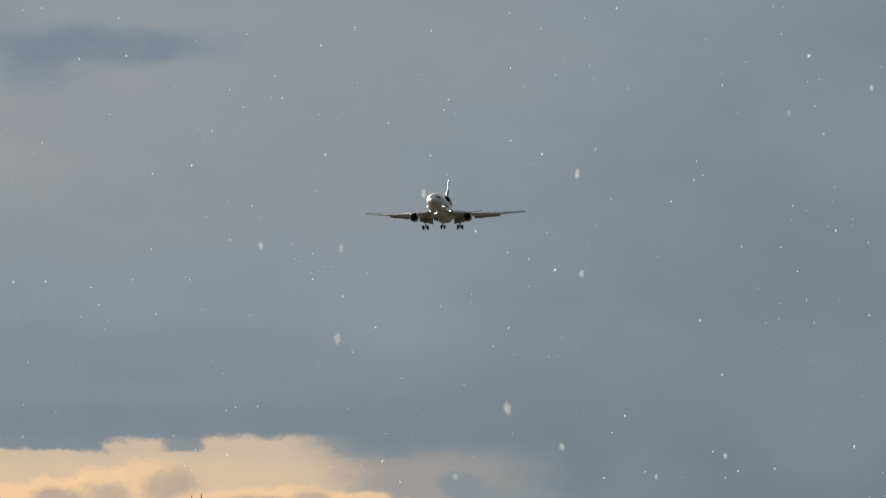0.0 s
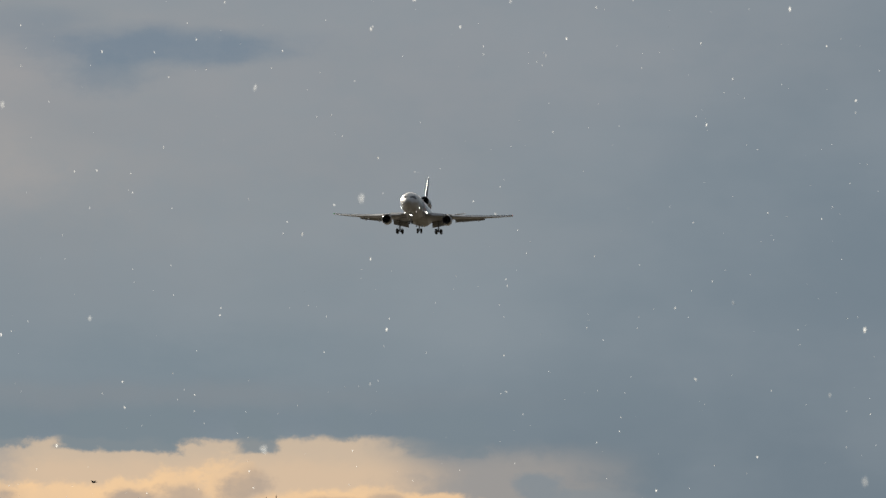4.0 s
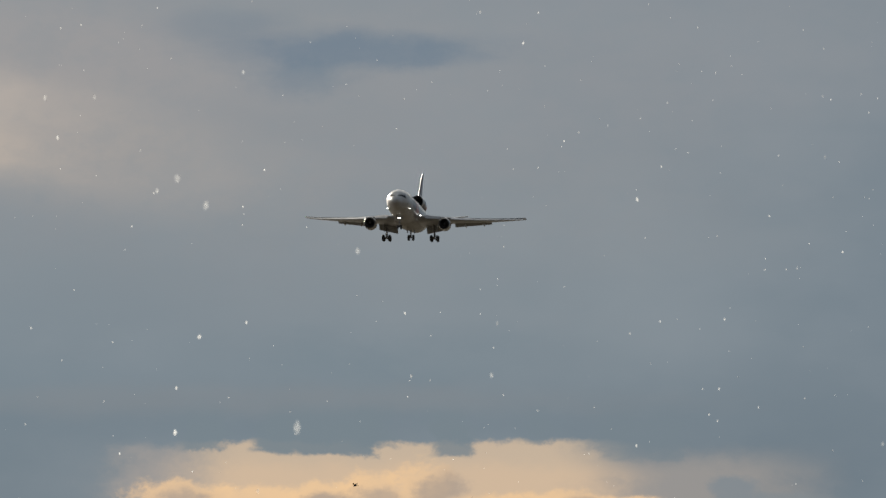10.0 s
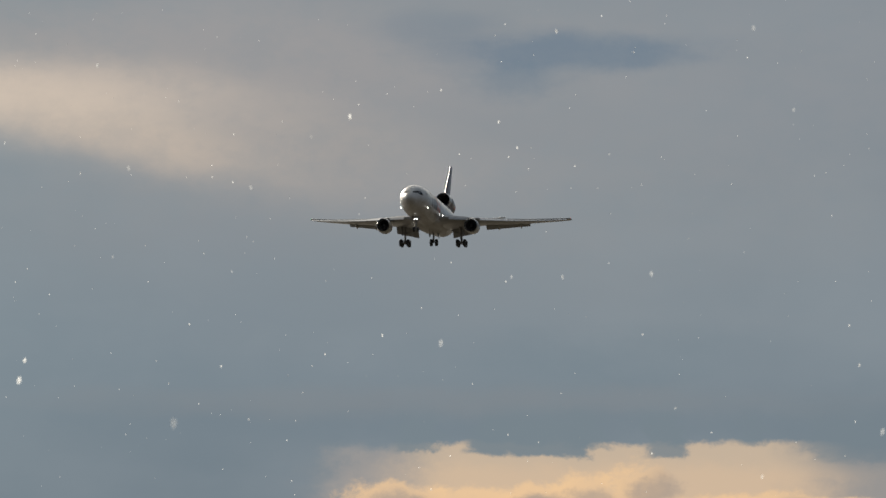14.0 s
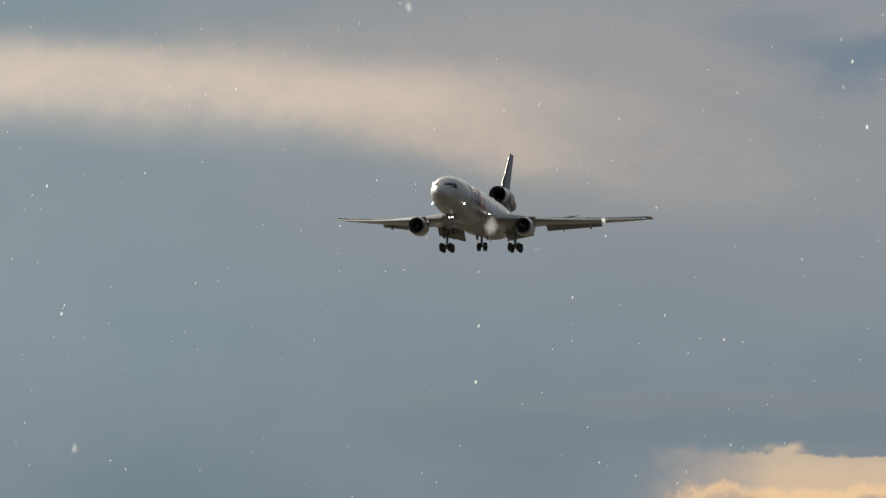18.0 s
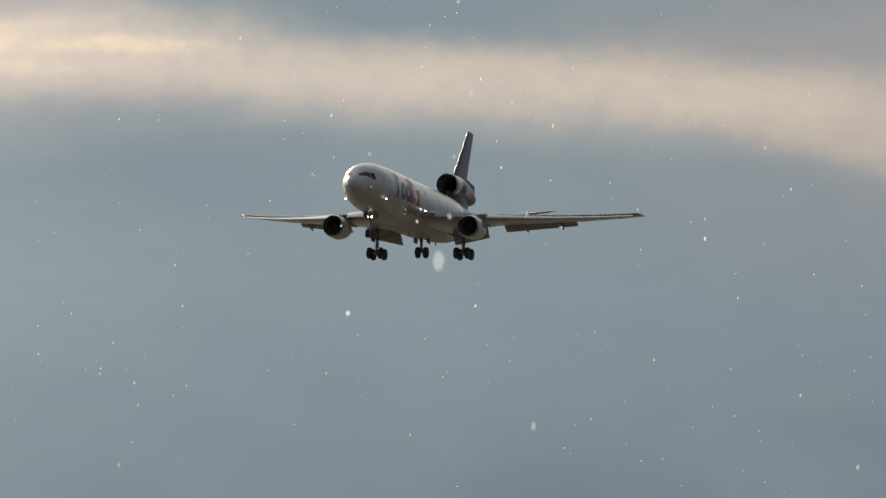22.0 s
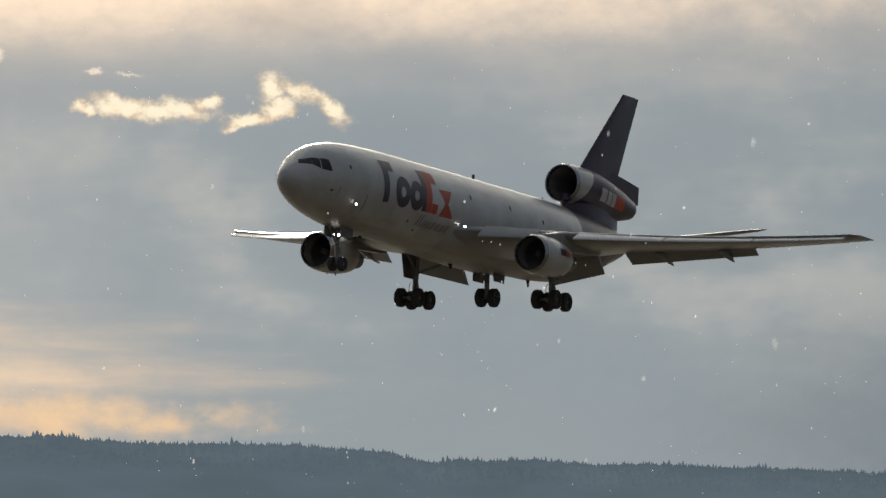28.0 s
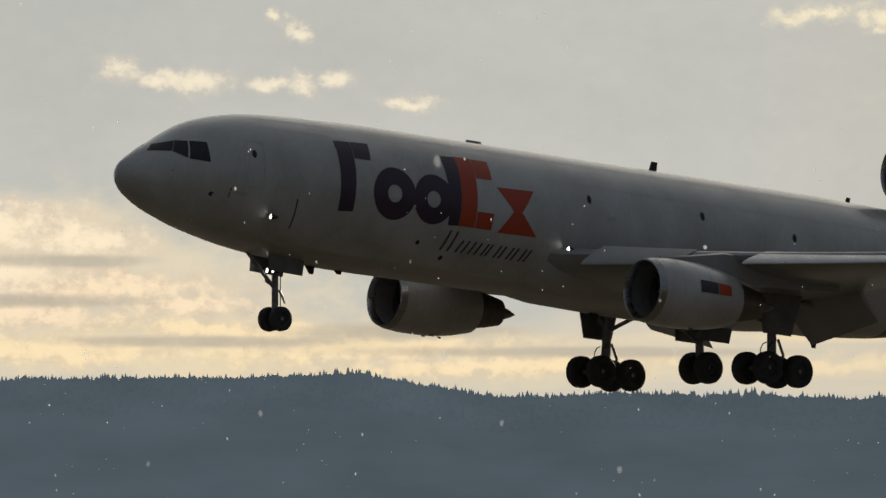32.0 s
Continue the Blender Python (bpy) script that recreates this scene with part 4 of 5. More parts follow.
def tail(plane):
    z0, y0 = 4.5, -41.15
    axis = ((41.0, 1.42, 4.5), (41.4, 1.42, 4.5), (41.95, 1.46, 4.5), (43.0, 1.47, 4.5), (45.0, 1.48, 4.44), (47.0, 1.45, 4.22), (48.5, 1.34, 4.06), (50.0, 1.14, 3.96), (51.2, 0.9, 3.91), (51.9, 0.76, 3.9))

    def cowl_ring(d, slant=0.0, inset=0.0, n=64):
        r, zc = smooth_table(axis, d)
        return [((r - inset) * math.cos(6.2832 * i / n), -d - slant * math.sin(6.2832 * i / n), zc + (r - inset) * math.sin(6.2832 * i / n)) for i in range(n)]

    front = [cowl_ring(41.4 + 1.7 * k / 8, 1.15 * (k / 8) ** 1.5) for k in range(9)]
    duct = part("tail_engine", loft(front, False), WHITE, plane, "tail engine nacelle with white front and purple rear")
    part("inlet_lip", turned([(y0 - 0.3, 1.2), (y0 - 0.02, 1.24), (y0 + 0.06, 1.3), (y0 + 0.03, 1.36), (y0 - 0.25, 1.42)], 0, z0, 48), LIP, duct, "dull metal inlet lip")
    part("inlet_duct", turned([(y0 - 0.28, 1.22), (y0 - 2.5, 1.1), (y0 - 6, 1.08), (y0 - 6.1, 0.3)], 0, z0, 48), DUCT, duct)
    fan_disc(duct, 0, y0 - 4.5, z0)
    rear = [cowl_ring(43.1 + 8.8 * k / 24, 1.15 * max(1 - k / 9, 0)) for k in range(25)]
    part("tail_cowl", loft(rear + [cowl_ring(51.9, 0, 0.06), cowl_ring(51.0, 0, 0.1)], False), PURPLE, duct, "purple rear cowl of the tail engine")
    part("exhaust_cone", turned([(-50.8, 0.5), (-51.9, 0.42), (-52.7, 0.25), (-53.4, 0.04)], 0, 3.9, 24), HOT, duct)
    for s0, s1, mat in ((44.8, 45.7, WHITE), (45.85, 46.5, WHITE), (46.6, 47.2, WHITE), (47.25, 48.9, ORANGE)):
        bm = bmesh.new()
        rows = []
        for a in (0.12, -0.1, -0.32, -0.54):
            row = []
            for k in range(5):
                d = s0 + (s1 - s0) * k / 4
                r, zc = smooth_table(axis, d)
                row.append(bm.verts.new((-(r + 0.015) * math.cos(a), -d, zc + (r + 0.015) * math.sin(a))))
            rows.append(row)
        for r0, r1 in zip(rows, rows[1:]):
            for i in range(4):
                bm.faces.new((r0[i], r0[i + 1], r1[i + 1], r1[i]))
        part("logo_block", bm, mat, duct)
    rings = []
    for y, w in ((-41.75, 0.18), (-41.95, 0.42), (-42.6, 0.75), (-44.5, 1.05), (-47.0, 0.95), (-49.0, 0.55), (-50.2, 0.12)):
        top = z0 - 0.7
        rings.append([(-w * 1.15, y, 1.6), (w * 1.15, y, 1.6), (w * 0.9, y, top), (-w * 0.9, y, top)])
    part("tail_saddle", loft(rings), PURPLE, plane, "purple fairing between hull and tail engine")

    def blade(z, lo, hi):
        u = (z - 5.5) / 6.72
        yl, yt = -43.4 - 6.65 * u, -49.8 - 2.85 * u
        ring = foil(yl - yt, 0.1, 14, lo, hi)
        return [((v / 0.75 if v > 0 else v / 1.1) * 0.92 * (1 if z < 12.1 else 0.5), yl - a, z) for a, v in ring]

    part("rudder_base", slab([(0, -47.5, 6.3), (0, -50.15, 6.12), (0, -53.3, 5.72), (0, -53.35, 4.4), (0, -51.0, 4.3), (0, -47.5, 5.0)], (1, 0, 0), 0.3), PURPLE, plane, "purple fairing under the rudder")
    fin = part("fin", loft([blade(z, 0.0, 0.725) for z in (5.5, 7.2, 9.5, 12.0, 12.22)]), PURPLE, plane, "tall purple tail fin")
    part("rudder", loft([blade(z, 0.724, 1.0) for z in (5.5, 8.62)]), PURPLE, fin, "purple lower rudder")
    part("rudder", loft([blade(z, 0.724, 1.0) for z in (8.625, 12.2)]), PURPLE, fin, "purple upper rudder")


def wheel(name, x, y, z, r, w, parent):
    """A tyre with its hub, the axle along x."""
    bm = bmesh.new()
    prof = [(-w * 0.42, r * 0.5), (-w * 0.5, r * 0.62), (-w * 0.5, r * 0.85), (-w * 0.36, r * 0.97), (0, r), (w * 0.36, r * 0.97), (w * 0.5, r * 0.85), (w * 0.5, r * 0.62), (w * 0.42, r * 0.5)]
    n = 32
    rings = [[(x + o, y + rr * math.cos(2 * math.pi * i / n), z + rr * math.sin(2 * math.pi * i / n)) for i in range(n)] for o, rr in prof]
    loft(rings, False, True, bm)
    k = len(bm.faces)
    hub = [(-w * 0.42, r * 0.5), (-w * 0.3, r * 0.42), (-w * 0.34, r * 0.15), (w * 0.34, r * 0.15), (w * 0.3, r * 0.42), (w * 0.42, r * 0.5)]
    loft([[(x + o, y + rr * math.cos(2 * math.pi * i / n), z + rr * math.sin(2 * math.pi * i / n)) for i in range(n)] for o, rr in hub], False, True, bm)
    bm.faces.ensure_lookup_table()
    for f in bm.faces[k:]:
        f.material_index = 1
    return part(name, bm, (RUBBER, HUB), parent)


def main_gear(plane, side):
    x, y, z = side * 5.43, -30.08 + side * 0.11, -5.38
    g = part("main_gear", tube((x, y + 0.05, z + 0.1), (x - side * 0.1, y + 0.25, -1.6), 0.2, 16), STEEL, plane, "main landing gear leg with four black wheels")
    part("piston", tube((x, y, z), (x, y + 0.1, z + 1.5), 0.13, 16), CHROME, g, "bright piston")
    part("bogie_beam", loft([[(x - .14, y + d, z - h), (x + .14, y + d, z - h), (x + .14, y + d, z + h), (x - .14, y + d, z + h)] for d, h in ((-0.95, .1), (-.3, .17), (.3, .17), (.95, .1))]), STEEL, g)
    for d in (-0.82, 0.82):
        part("axle", tube((x - 0.85, y + d, z), (x + 0.85, y + d, z), 0.09), STEEL, g)
        for o in (-0.69, 0.69):
            wheel("wheel", x + o, y + d, z, 0.695, 0.52, g)
    part("drag_brace", tube((x, y + 0.1, z + 1.9), (x - side * 0.2, y + 2.4, -2.0), 0.09), STEEL, g)
    part("side_brace", tube((x, y + 0.1, z + 1.8), (x - side * 2.0, y, -2.9), 0.09), STEEL, g)
    part("torque_link", tube((x, y - 0.2, z + 1.3), (x, y - 0.55, z + 0.65), 0.06), STEEL, g)
    part("torque_link", tube((x, y - 0.55, z + 0.65), (x, y - 0.2, z + 0.1), 0.06), STEEL, g)
    for o in (-0.24, 0.24):
        for k in range(5):
            a0, a1 = math.pi * k / 5, math.pi * (k + 1) / 5
            part("brake_hose", tube((x + o, y + 0.22 + 0.3 * math.sin(a0), z + 0.7 + 0.45 * math.cos(a0)), (x + o, y + 0.22 + 0.3 * math.sin(a1), z + 0.7 + 0.45 * math.cos(a1)), 0.022, 6), BLACK, g)
    part("gear_door", slab([(x + side * 0.45, y + 1.0, z + 1.45), (x + side * 0.45, y - 0.5, z + 1.45), (x + side * 0.55, y - 0.9, -2.2), (x + side * 0.55, y + 1.4, -2.2)], (1, 0, 0), 0.06), DARK_DOOR, g, "gear door on the leg")


def centre_gear(plane):
    x, y, z = 0.06, -30.76, -5.15
    g = part("centre_gear", tube((x, y, z), (x, y + 0.2, -3.2), 0.18, 16), STEEL, plane, "centre landing gear leg with two black wheels")
    part("axle", tube((-0.6, y, z), (0.6, y, z), 0.09), STEEL, g)
    for o in (-0.5, 0.5):
        wheel("wheel", o, y, z, 0.69, 0.5, g)
    part("drag_brace", tube((0, y, z + 0.9), (0, y + 1.7, -3.3), 0.08), STEEL, g)
    for o in (-0.8, 0.8):
        part("gear_door", slab([(o, y + 0.9, -3.4), (o, y - 0.9, -3.4), (o * 1.05, y - 0.75, -4.05), (o * 1.05, y + 0.8, -4.05)], (1, 0, 0.2), 0.05), DARK_DOOR, g)


def nose_gear(plane):
    y, z = -8.35, -5.5
    g = part("nose_gear", tube((0, y, z), (0, y + 0.25, -2.7), 0.14, 16), STEEL, plane, "nose landing gear leg with two black wheels")
    part("axle", tube((-0.5, y, z), (0.5, y, z), 0.08), STEEL, g)
    for o in (-0.38, 0.38):
        wheel("wheel", o, y, z, 0.51, 0.36, g)
    part("drag_brace", tube((0, y + 0.1, z + 1.2), (0, y + 1.9, -2.7), 0.08), STEEL, g)
    part("torque_link", tube((0, y - 0.1, z + 1.2), (0, y - 0.45, z + 0.7), 0.05), STEEL, g)
    for o in (-0.62, 0.62):
        part("gear_door", slab([(o, y + 1.0, -2.85), (o, y - 0.8, -2.9), (o * 1.1, y - 0.7, -3.68), (o * 1.1, y + 0.95, -3.62)], (1, 0, 0.2), 0.05), DARK_DOOR, g)
    for o in (-0.2, 0.2):
        lamp(g, "taxi_light", o, y + 0.4, -3.55, 0.1, "lit lamp on the nose leg")
    for o in (-0.16, 0.16):
        part("hydraulic_line", tube((o, y - 0.12, z + 0.35), (o, y + 0.08, -2.9), 0.022, 6), STEEL, g)
    part("spray_arm", tube((-0.5, y + 0.95, -4.0), (-0.28, y + 0.6, -4.08), 0.07, 8), STEEL, g)
    part("steering_link", tube((-0.35, y + 0.85, -4.05), (0.2, y + 0.1, -4.15), 0.05, 8), STEEL, g)


# ---- flight: seconds, place of the nose, heading to the left of +y, pitch up and bank in degrees ----
FLIGHT = [
    (0, -2.98, 2435.85, 137.27, 174.53, 3.78, 0.77),
    (1, -9.74, 2366.25, 133.51, 174.53, 3.83, 0.34),
    (2, -16.51, 2296.64, 129.75, 174.54, 3.88, -0.07),
    (3, -23.32, 2227.04, 126.00, 174.57, 3.93, -0.44),
    (4, -30.17, 2157.45, 122.27, 174.62, 3.97, -0.74),
    (5, -37.07, 2087.87, 118.57, 174.71, 4.01, -0.96),
    (6, -43.97, 2018.32, 114.87, 174.85, 4.05, -1.07),
    (7, -50.80, 1948.80, 111.19, 175.03, 4.08, -1.06),
    (8, -57.51, 1879.32, 107.50, 175.23, 4.10, -0.96),
    (9, -64.04, 1809.90, 103.80, 175.41, 4.13, -0.79),
    (10, -70.47, 1740.53, 100.11, 175.54, 4.16, -0.59),
    (11, -76.86, 1671.22, 96.43, 175.57, 4.21, -0.40),
    (12, -83.29, 1601.94, 92.77, 175.48, 4.26, -0.24),
    (13, -89.84, 1532.71, 89.14, 175.24, 4.33, -0.15),
    (14, -96.50, 1463.50, 85.54, 174.89, 4.40, -0.11),
    (15, -103.28, 1394.29, 81.96, 174.48, 4.46, -0.11),
    (16, -110.16, 1325.05, 78.40, 174.07, 4.50, -0.13),
    (17, -117.14, 1255.77, 74.84, 173.70, 4.50, -0.17),
    (18, -124.19, 1186.45, 71.29, 173.43, 4.45, -0.21),
    (19, -131.26, 1117.11, 67.74, 173.30, 4.34, -0.24),
    (20, -138.33, 1047.76, 64.19, 173.27, 4.20, -0.27),
    (21, -145.37, 978.42, 60.63, 173.28, 4.06, -0.34),
    (22, -152.42, 909.11, 57.03, 173.27, 3.95, -0.45),
    (23, -159.52, 839.86, 53.36, 173.21, 3.90, -0.63),
    (24, -166.73, 770.68, 49.56, 173.11, 3.92, -0.83),
    (25, -174.07, 701.61, 45.64, 173.00, 4.02, -1.04),
    (26, -181.43, 632.61, 41.66, 172.90, 4.21, -1.19),
    (27, -188.72, 563.66, 37.73, 172.81, 4.47, -1.30),
    (28, -195.95, 494.74, 34.02, 172.66, 4.65, -1.53),
    (29, -203.21, 425.81, 30.66, 172.37, 4.73, -1.60),
    (30, -210.67, 356.80, 27.60, 172.04, 4.96, -0.38),
    (31, -218.48, 287.65, 24.75, 171.73, 4.81, 0.20),
    (32, -226.50, 218.42, 22.00, 171.11, 4.69, -0.46),
]

def attitude(x, y, z, heading, pitch, bank):
    return Matrix.Translation((x, y, z)) @ Matrix.Rotation(radians(heading), 4, "Z") @ Matrix.Rotation(radians(pitch), 4, "X") @ Matrix.Rotation(radians(bank), 4, "Y")


AIRLINER = airliner()

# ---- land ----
def far_forest(haze_share):
    """The far backdrop of wooded hills; blue emission stands in for the haze before it."""
    m = material("far_forest_haze_glow", (0.05, 0.07, 0.06), 0.95, 0, 0.2, 0.01, 0.12, spec=0.0)
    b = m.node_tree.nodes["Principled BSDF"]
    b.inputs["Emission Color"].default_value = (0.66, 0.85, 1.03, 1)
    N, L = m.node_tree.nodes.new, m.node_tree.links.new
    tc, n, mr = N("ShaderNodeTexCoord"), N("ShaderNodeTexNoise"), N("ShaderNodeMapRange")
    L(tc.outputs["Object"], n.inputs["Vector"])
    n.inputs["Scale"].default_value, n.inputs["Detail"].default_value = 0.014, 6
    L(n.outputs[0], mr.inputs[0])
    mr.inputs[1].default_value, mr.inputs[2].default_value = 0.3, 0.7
    mr.inputs[3].default_value, mr.inputs[4].default_value = 0.15 * haze_share, 0.18 * haze_share
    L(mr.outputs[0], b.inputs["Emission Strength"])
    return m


# ridge and trees both glow faintly blue in place of haze
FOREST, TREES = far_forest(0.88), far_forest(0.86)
GRASS = material("winter_grass", (0.12, 0.104, 0.075), 0.95, 0, 0.2, 0.05, 2.0, stain=(0.085, 0.073, 0.054), spec=0.1)
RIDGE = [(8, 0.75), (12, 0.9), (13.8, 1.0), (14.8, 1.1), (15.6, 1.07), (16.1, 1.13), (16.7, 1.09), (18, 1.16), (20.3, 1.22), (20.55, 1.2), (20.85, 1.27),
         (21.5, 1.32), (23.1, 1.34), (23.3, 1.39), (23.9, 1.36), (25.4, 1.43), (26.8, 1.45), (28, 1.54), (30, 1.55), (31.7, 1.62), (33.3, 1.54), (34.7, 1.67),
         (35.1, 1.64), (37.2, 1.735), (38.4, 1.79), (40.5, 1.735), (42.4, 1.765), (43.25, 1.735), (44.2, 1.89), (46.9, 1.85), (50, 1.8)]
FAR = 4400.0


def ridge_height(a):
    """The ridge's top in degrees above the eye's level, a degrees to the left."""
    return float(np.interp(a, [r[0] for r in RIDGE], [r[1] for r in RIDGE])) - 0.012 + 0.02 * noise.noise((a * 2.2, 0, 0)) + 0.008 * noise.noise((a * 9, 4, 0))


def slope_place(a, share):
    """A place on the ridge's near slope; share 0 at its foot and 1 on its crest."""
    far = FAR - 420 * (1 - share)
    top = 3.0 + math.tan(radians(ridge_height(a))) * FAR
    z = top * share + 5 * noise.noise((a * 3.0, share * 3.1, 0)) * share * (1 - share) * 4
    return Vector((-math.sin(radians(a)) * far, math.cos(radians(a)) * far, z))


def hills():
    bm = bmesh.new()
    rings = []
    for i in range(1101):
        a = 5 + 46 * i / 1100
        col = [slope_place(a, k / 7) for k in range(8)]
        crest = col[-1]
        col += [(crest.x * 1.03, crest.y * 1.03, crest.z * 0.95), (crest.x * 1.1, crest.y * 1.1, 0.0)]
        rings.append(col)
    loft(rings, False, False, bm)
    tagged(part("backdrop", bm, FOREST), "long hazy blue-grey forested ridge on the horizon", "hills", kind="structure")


def forest():
    """Conifers and rounded crowns along the crest and down the near slope."""
    rng = random.Random(5)
    verts, faces = [], []

    def tier(p, r, z0, z1, n):
        k = len(verts)
        turn = rng.uniform(0, 6.3)
        for i in range(n):
            rr = r * rng.uniform(0.75, 1.2)
            verts.append((p.x + rr * math.cos(turn + 6.283 * i / n), p.y + rr * math.sin(turn + 6.283 * i / n), p.z + z0))
        verts.append((p.x, p.y, p.z + z1))
        for i in range(n):
            faces.append((k + i, k + (i + 1) % n, k + n))

    for i in range(10500):
        a = rng.uniform(12.5, 48.5)
        crest = i < 5200
        p = slope_place(a, 1.0 if crest else rng.uniform(0.86, 0.995))
        grove = noise.noise((a * 1.7, 9, 0))
        h = (0.6 + 0.4 * min(max((a - 15) / 12, 0), 1)) * rng.uniform(1.0, 3.0) + max(grove, 0) * 3.0 + max(noise.noise((a * 11, 2, 0)), 0) * 2.4 + (rng.uniform(1.0, 2.4) if rng.random() < 0.022 else 0)
        if rng.random() < 0.42:
            h *= 1.25
            tier(p, 0.32 * h + 0.5, -1.2, 0.55 * h, 6)
            tier(p, 0.22 * h + 0.15, 0.15 * h, h, 5)
        else:
            tier(p, 0.8 * h + 0.6, -1.2, 0.35 * h, 7)
            tier(p, 0.5 * h + 0.5, 0.1 * h, 0.62 * h, 6)
    me = bpy.data.meshes.new("forest")
    me.from_pydata(verts, [], faces)
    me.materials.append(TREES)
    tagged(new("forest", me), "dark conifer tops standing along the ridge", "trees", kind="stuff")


hills()
forest()
bm = bmesh.new()
g = [[bm.verts.new((x, y, 0)) for x in np.linspace(-4900, 4900, 15)] for y in np.linspace(-4900, 4900, 15)]
for r0, r1 in zip(g, g[1:]):
    for i in range(14):
        bm.faces.new((r0[i], r0[i + 1], r1[i + 1], r1[i]))
tagged(part("ground", bm, GRASS, smooth=False), "flat straw-coloured winter airfield grass", "ground", kind="structure")


# ---- a stand of conifers beyond the field ----
BARK = material("rough_bark", (0.09, 0.065, 0.05), 0.9, 0, 0.2, 3.0, 30.0, bump=0.4)
NEEDLES = material("dark_needles", (0.035, 0.05, 0.03), 0.8, 0, 0.25, 1.0, 12.0)


def conifer(x, y, height, seed):
    rng = random.Random(seed)
    tree = tagged(new("conifer"), "tall dark conifer with a ragged pointed top", "tree", "conifers beyond the field")
    bm = tube((0, 0, 0), (0, 0, height * 0.5), 0.3, 10, 0.18)
    tube((0, 0, height * 0.5), (0.05, 0, height * 0.98), 0.18, 8, 0.02, bm)
    part("trunk", bm, BARK, tree)
    bm = bmesh.new()
    z = height * 0.12
    while z < height * 0.985:
        reach = (1 - z / height) ** 0.8 * height * 0.2 + 0.12
        for k in range(7 if z < height * 0.8 else 5):
            a = rng.uniform(0, 6.283)
            ln = reach * rng.uniform(0.6, 1.1)
            tip = Vector((math.cos(a) * ln, math.sin(a) * ln, z - ln * rng.uniform(0.05, 0.35)))
            base = Vector((0, 0, z))
            side = Vector((-math.sin(a), math.cos(a), 0)) * ln * 0.22
            mid = base.lerp(tip, 0.55)
            for d in (0.0, -0.14 * ln):
                vs = [bm.verts.new(v + Vector((0, 0, d))) for v in (base, mid + side, tip, mid - side)]
                bm.faces.new(vs)
        z += max(reach * 0.13, 0.16)
    for k in range(6):
        a = k * 1.05
        vs = [bm.verts.new(v) for v in ((0.05, 0, height * 1.01), (0.05 + 0.1 * math.cos(a), 0.1 * math.sin(a), height * 0.95), (0.05 + 0.1 * math.cos(a + 0.8), 0.1 * math.sin(a + 0.8), height * 0.93))]
        bm.faces.new(vs)
    part("crown", bm, NEEDLES, tree, smooth=False)
    tree.matrix_world = pose(x, y, 0)
    return tree


for turn, far, rise, seed in ((1.83, 700, 0.985, 1), (1.76, 705, 1.0, 2), (1.9, 712, 0.955, 3)):
    conifer(-math.sin(radians(turn)) * far, math.cos(radians(turn)) * far, 3 + far * math.tan(radians(rise)), seed)


# ---- a bird gliding before the bank of cloud ----
FEATHER = material("dark_feathers", (0.06, 0.055, 0.05), 0.8, 0, 0.15, 8.0, 60.0)


def bird():
    b = tagged(new("bird"), "small dark bird flying far off", "bird")
    body = [(0.17, 0.005), (0.15, 0.02), (0.1, 0.035), (0.0, 0.045), (-0.1, 0.03), (-0.17, 0.012), (-0.26, 0.02), (-0.27, 0.003)]
    part("body", turned(body, 0, 0, 12), FEATHER, b)
    wings = []
    for side in (-1, 1):
        rings = [[(side * x, yl, z + 0.008), (side * x, yt, z + 0.003), (side * x, yt, z - 0.003), (side * x, yl, z - 0.006)] for x, yl, yt, z in ((0.02, 0.07, -0.08, 0), (0.16, 0.1, -0.05, 0.03), (0.3, 0.05, -0.05, 0.02), (0.38, -0.02, -0.05, 0.0))]
        wings.append(part("bird_wing", loft(rings), FEATHER, b))
    return b, wings


BIRD, BIRD_WINGS = bird()


# ---- snow ----
def snow_material(name, clear):
    """Thin white crystals that let the low sun through; clear: the share that sees past them, less at the heart of a flake."""
    m = bpy.data.materials.new(name)
    m.use_nodes = True
    nt = m.node_tree
    nt.nodes.clear()
    N, L = nt.nodes.new, nt.links.new
    d, t, mx, out = N("ShaderNodeBsdfDiffuse"), N("ShaderNodeBsdfTranslucent"), N("ShaderNodeMixShader"), N("ShaderNodeOutputMaterial")
    d.inputs[0].default_value = t.inputs[0].default_value = (0.72, 0.75, 0.77, 1)
    mx.inputs[0].default_value = 0.7
    L(d.outputs[0], mx.inputs[1])
    L(t.outputs[0], mx.inputs[2])
    last = mx
    if clear:
        g, m2, at = N("ShaderNodeBsdfTransparent"), N("ShaderNodeMixShader"), N("ShaderNodeAttribute")
        at.attribute_name = "thin"
        ramp = N("ShaderNodeMapRange")
        ramp.interpolation_type = "SMOOTHSTEP"
        L(at.outputs["Fac"], ramp.inputs[0])
        ramp.inputs[1].default_value, ramp.inputs[2].default_value, ramp.inputs[3].default_value, ramp.inputs[4].default_value = 0.25, 1.0, clear, 1.0
        L(ramp.outputs[0], m2.inputs[0])
        L(mx.outputs[0], m2.inputs[1])
        L(g.outputs[0], m2.inputs[2])
        last = m2
    L(last.outputs[0], out.inputs[0])
    return m


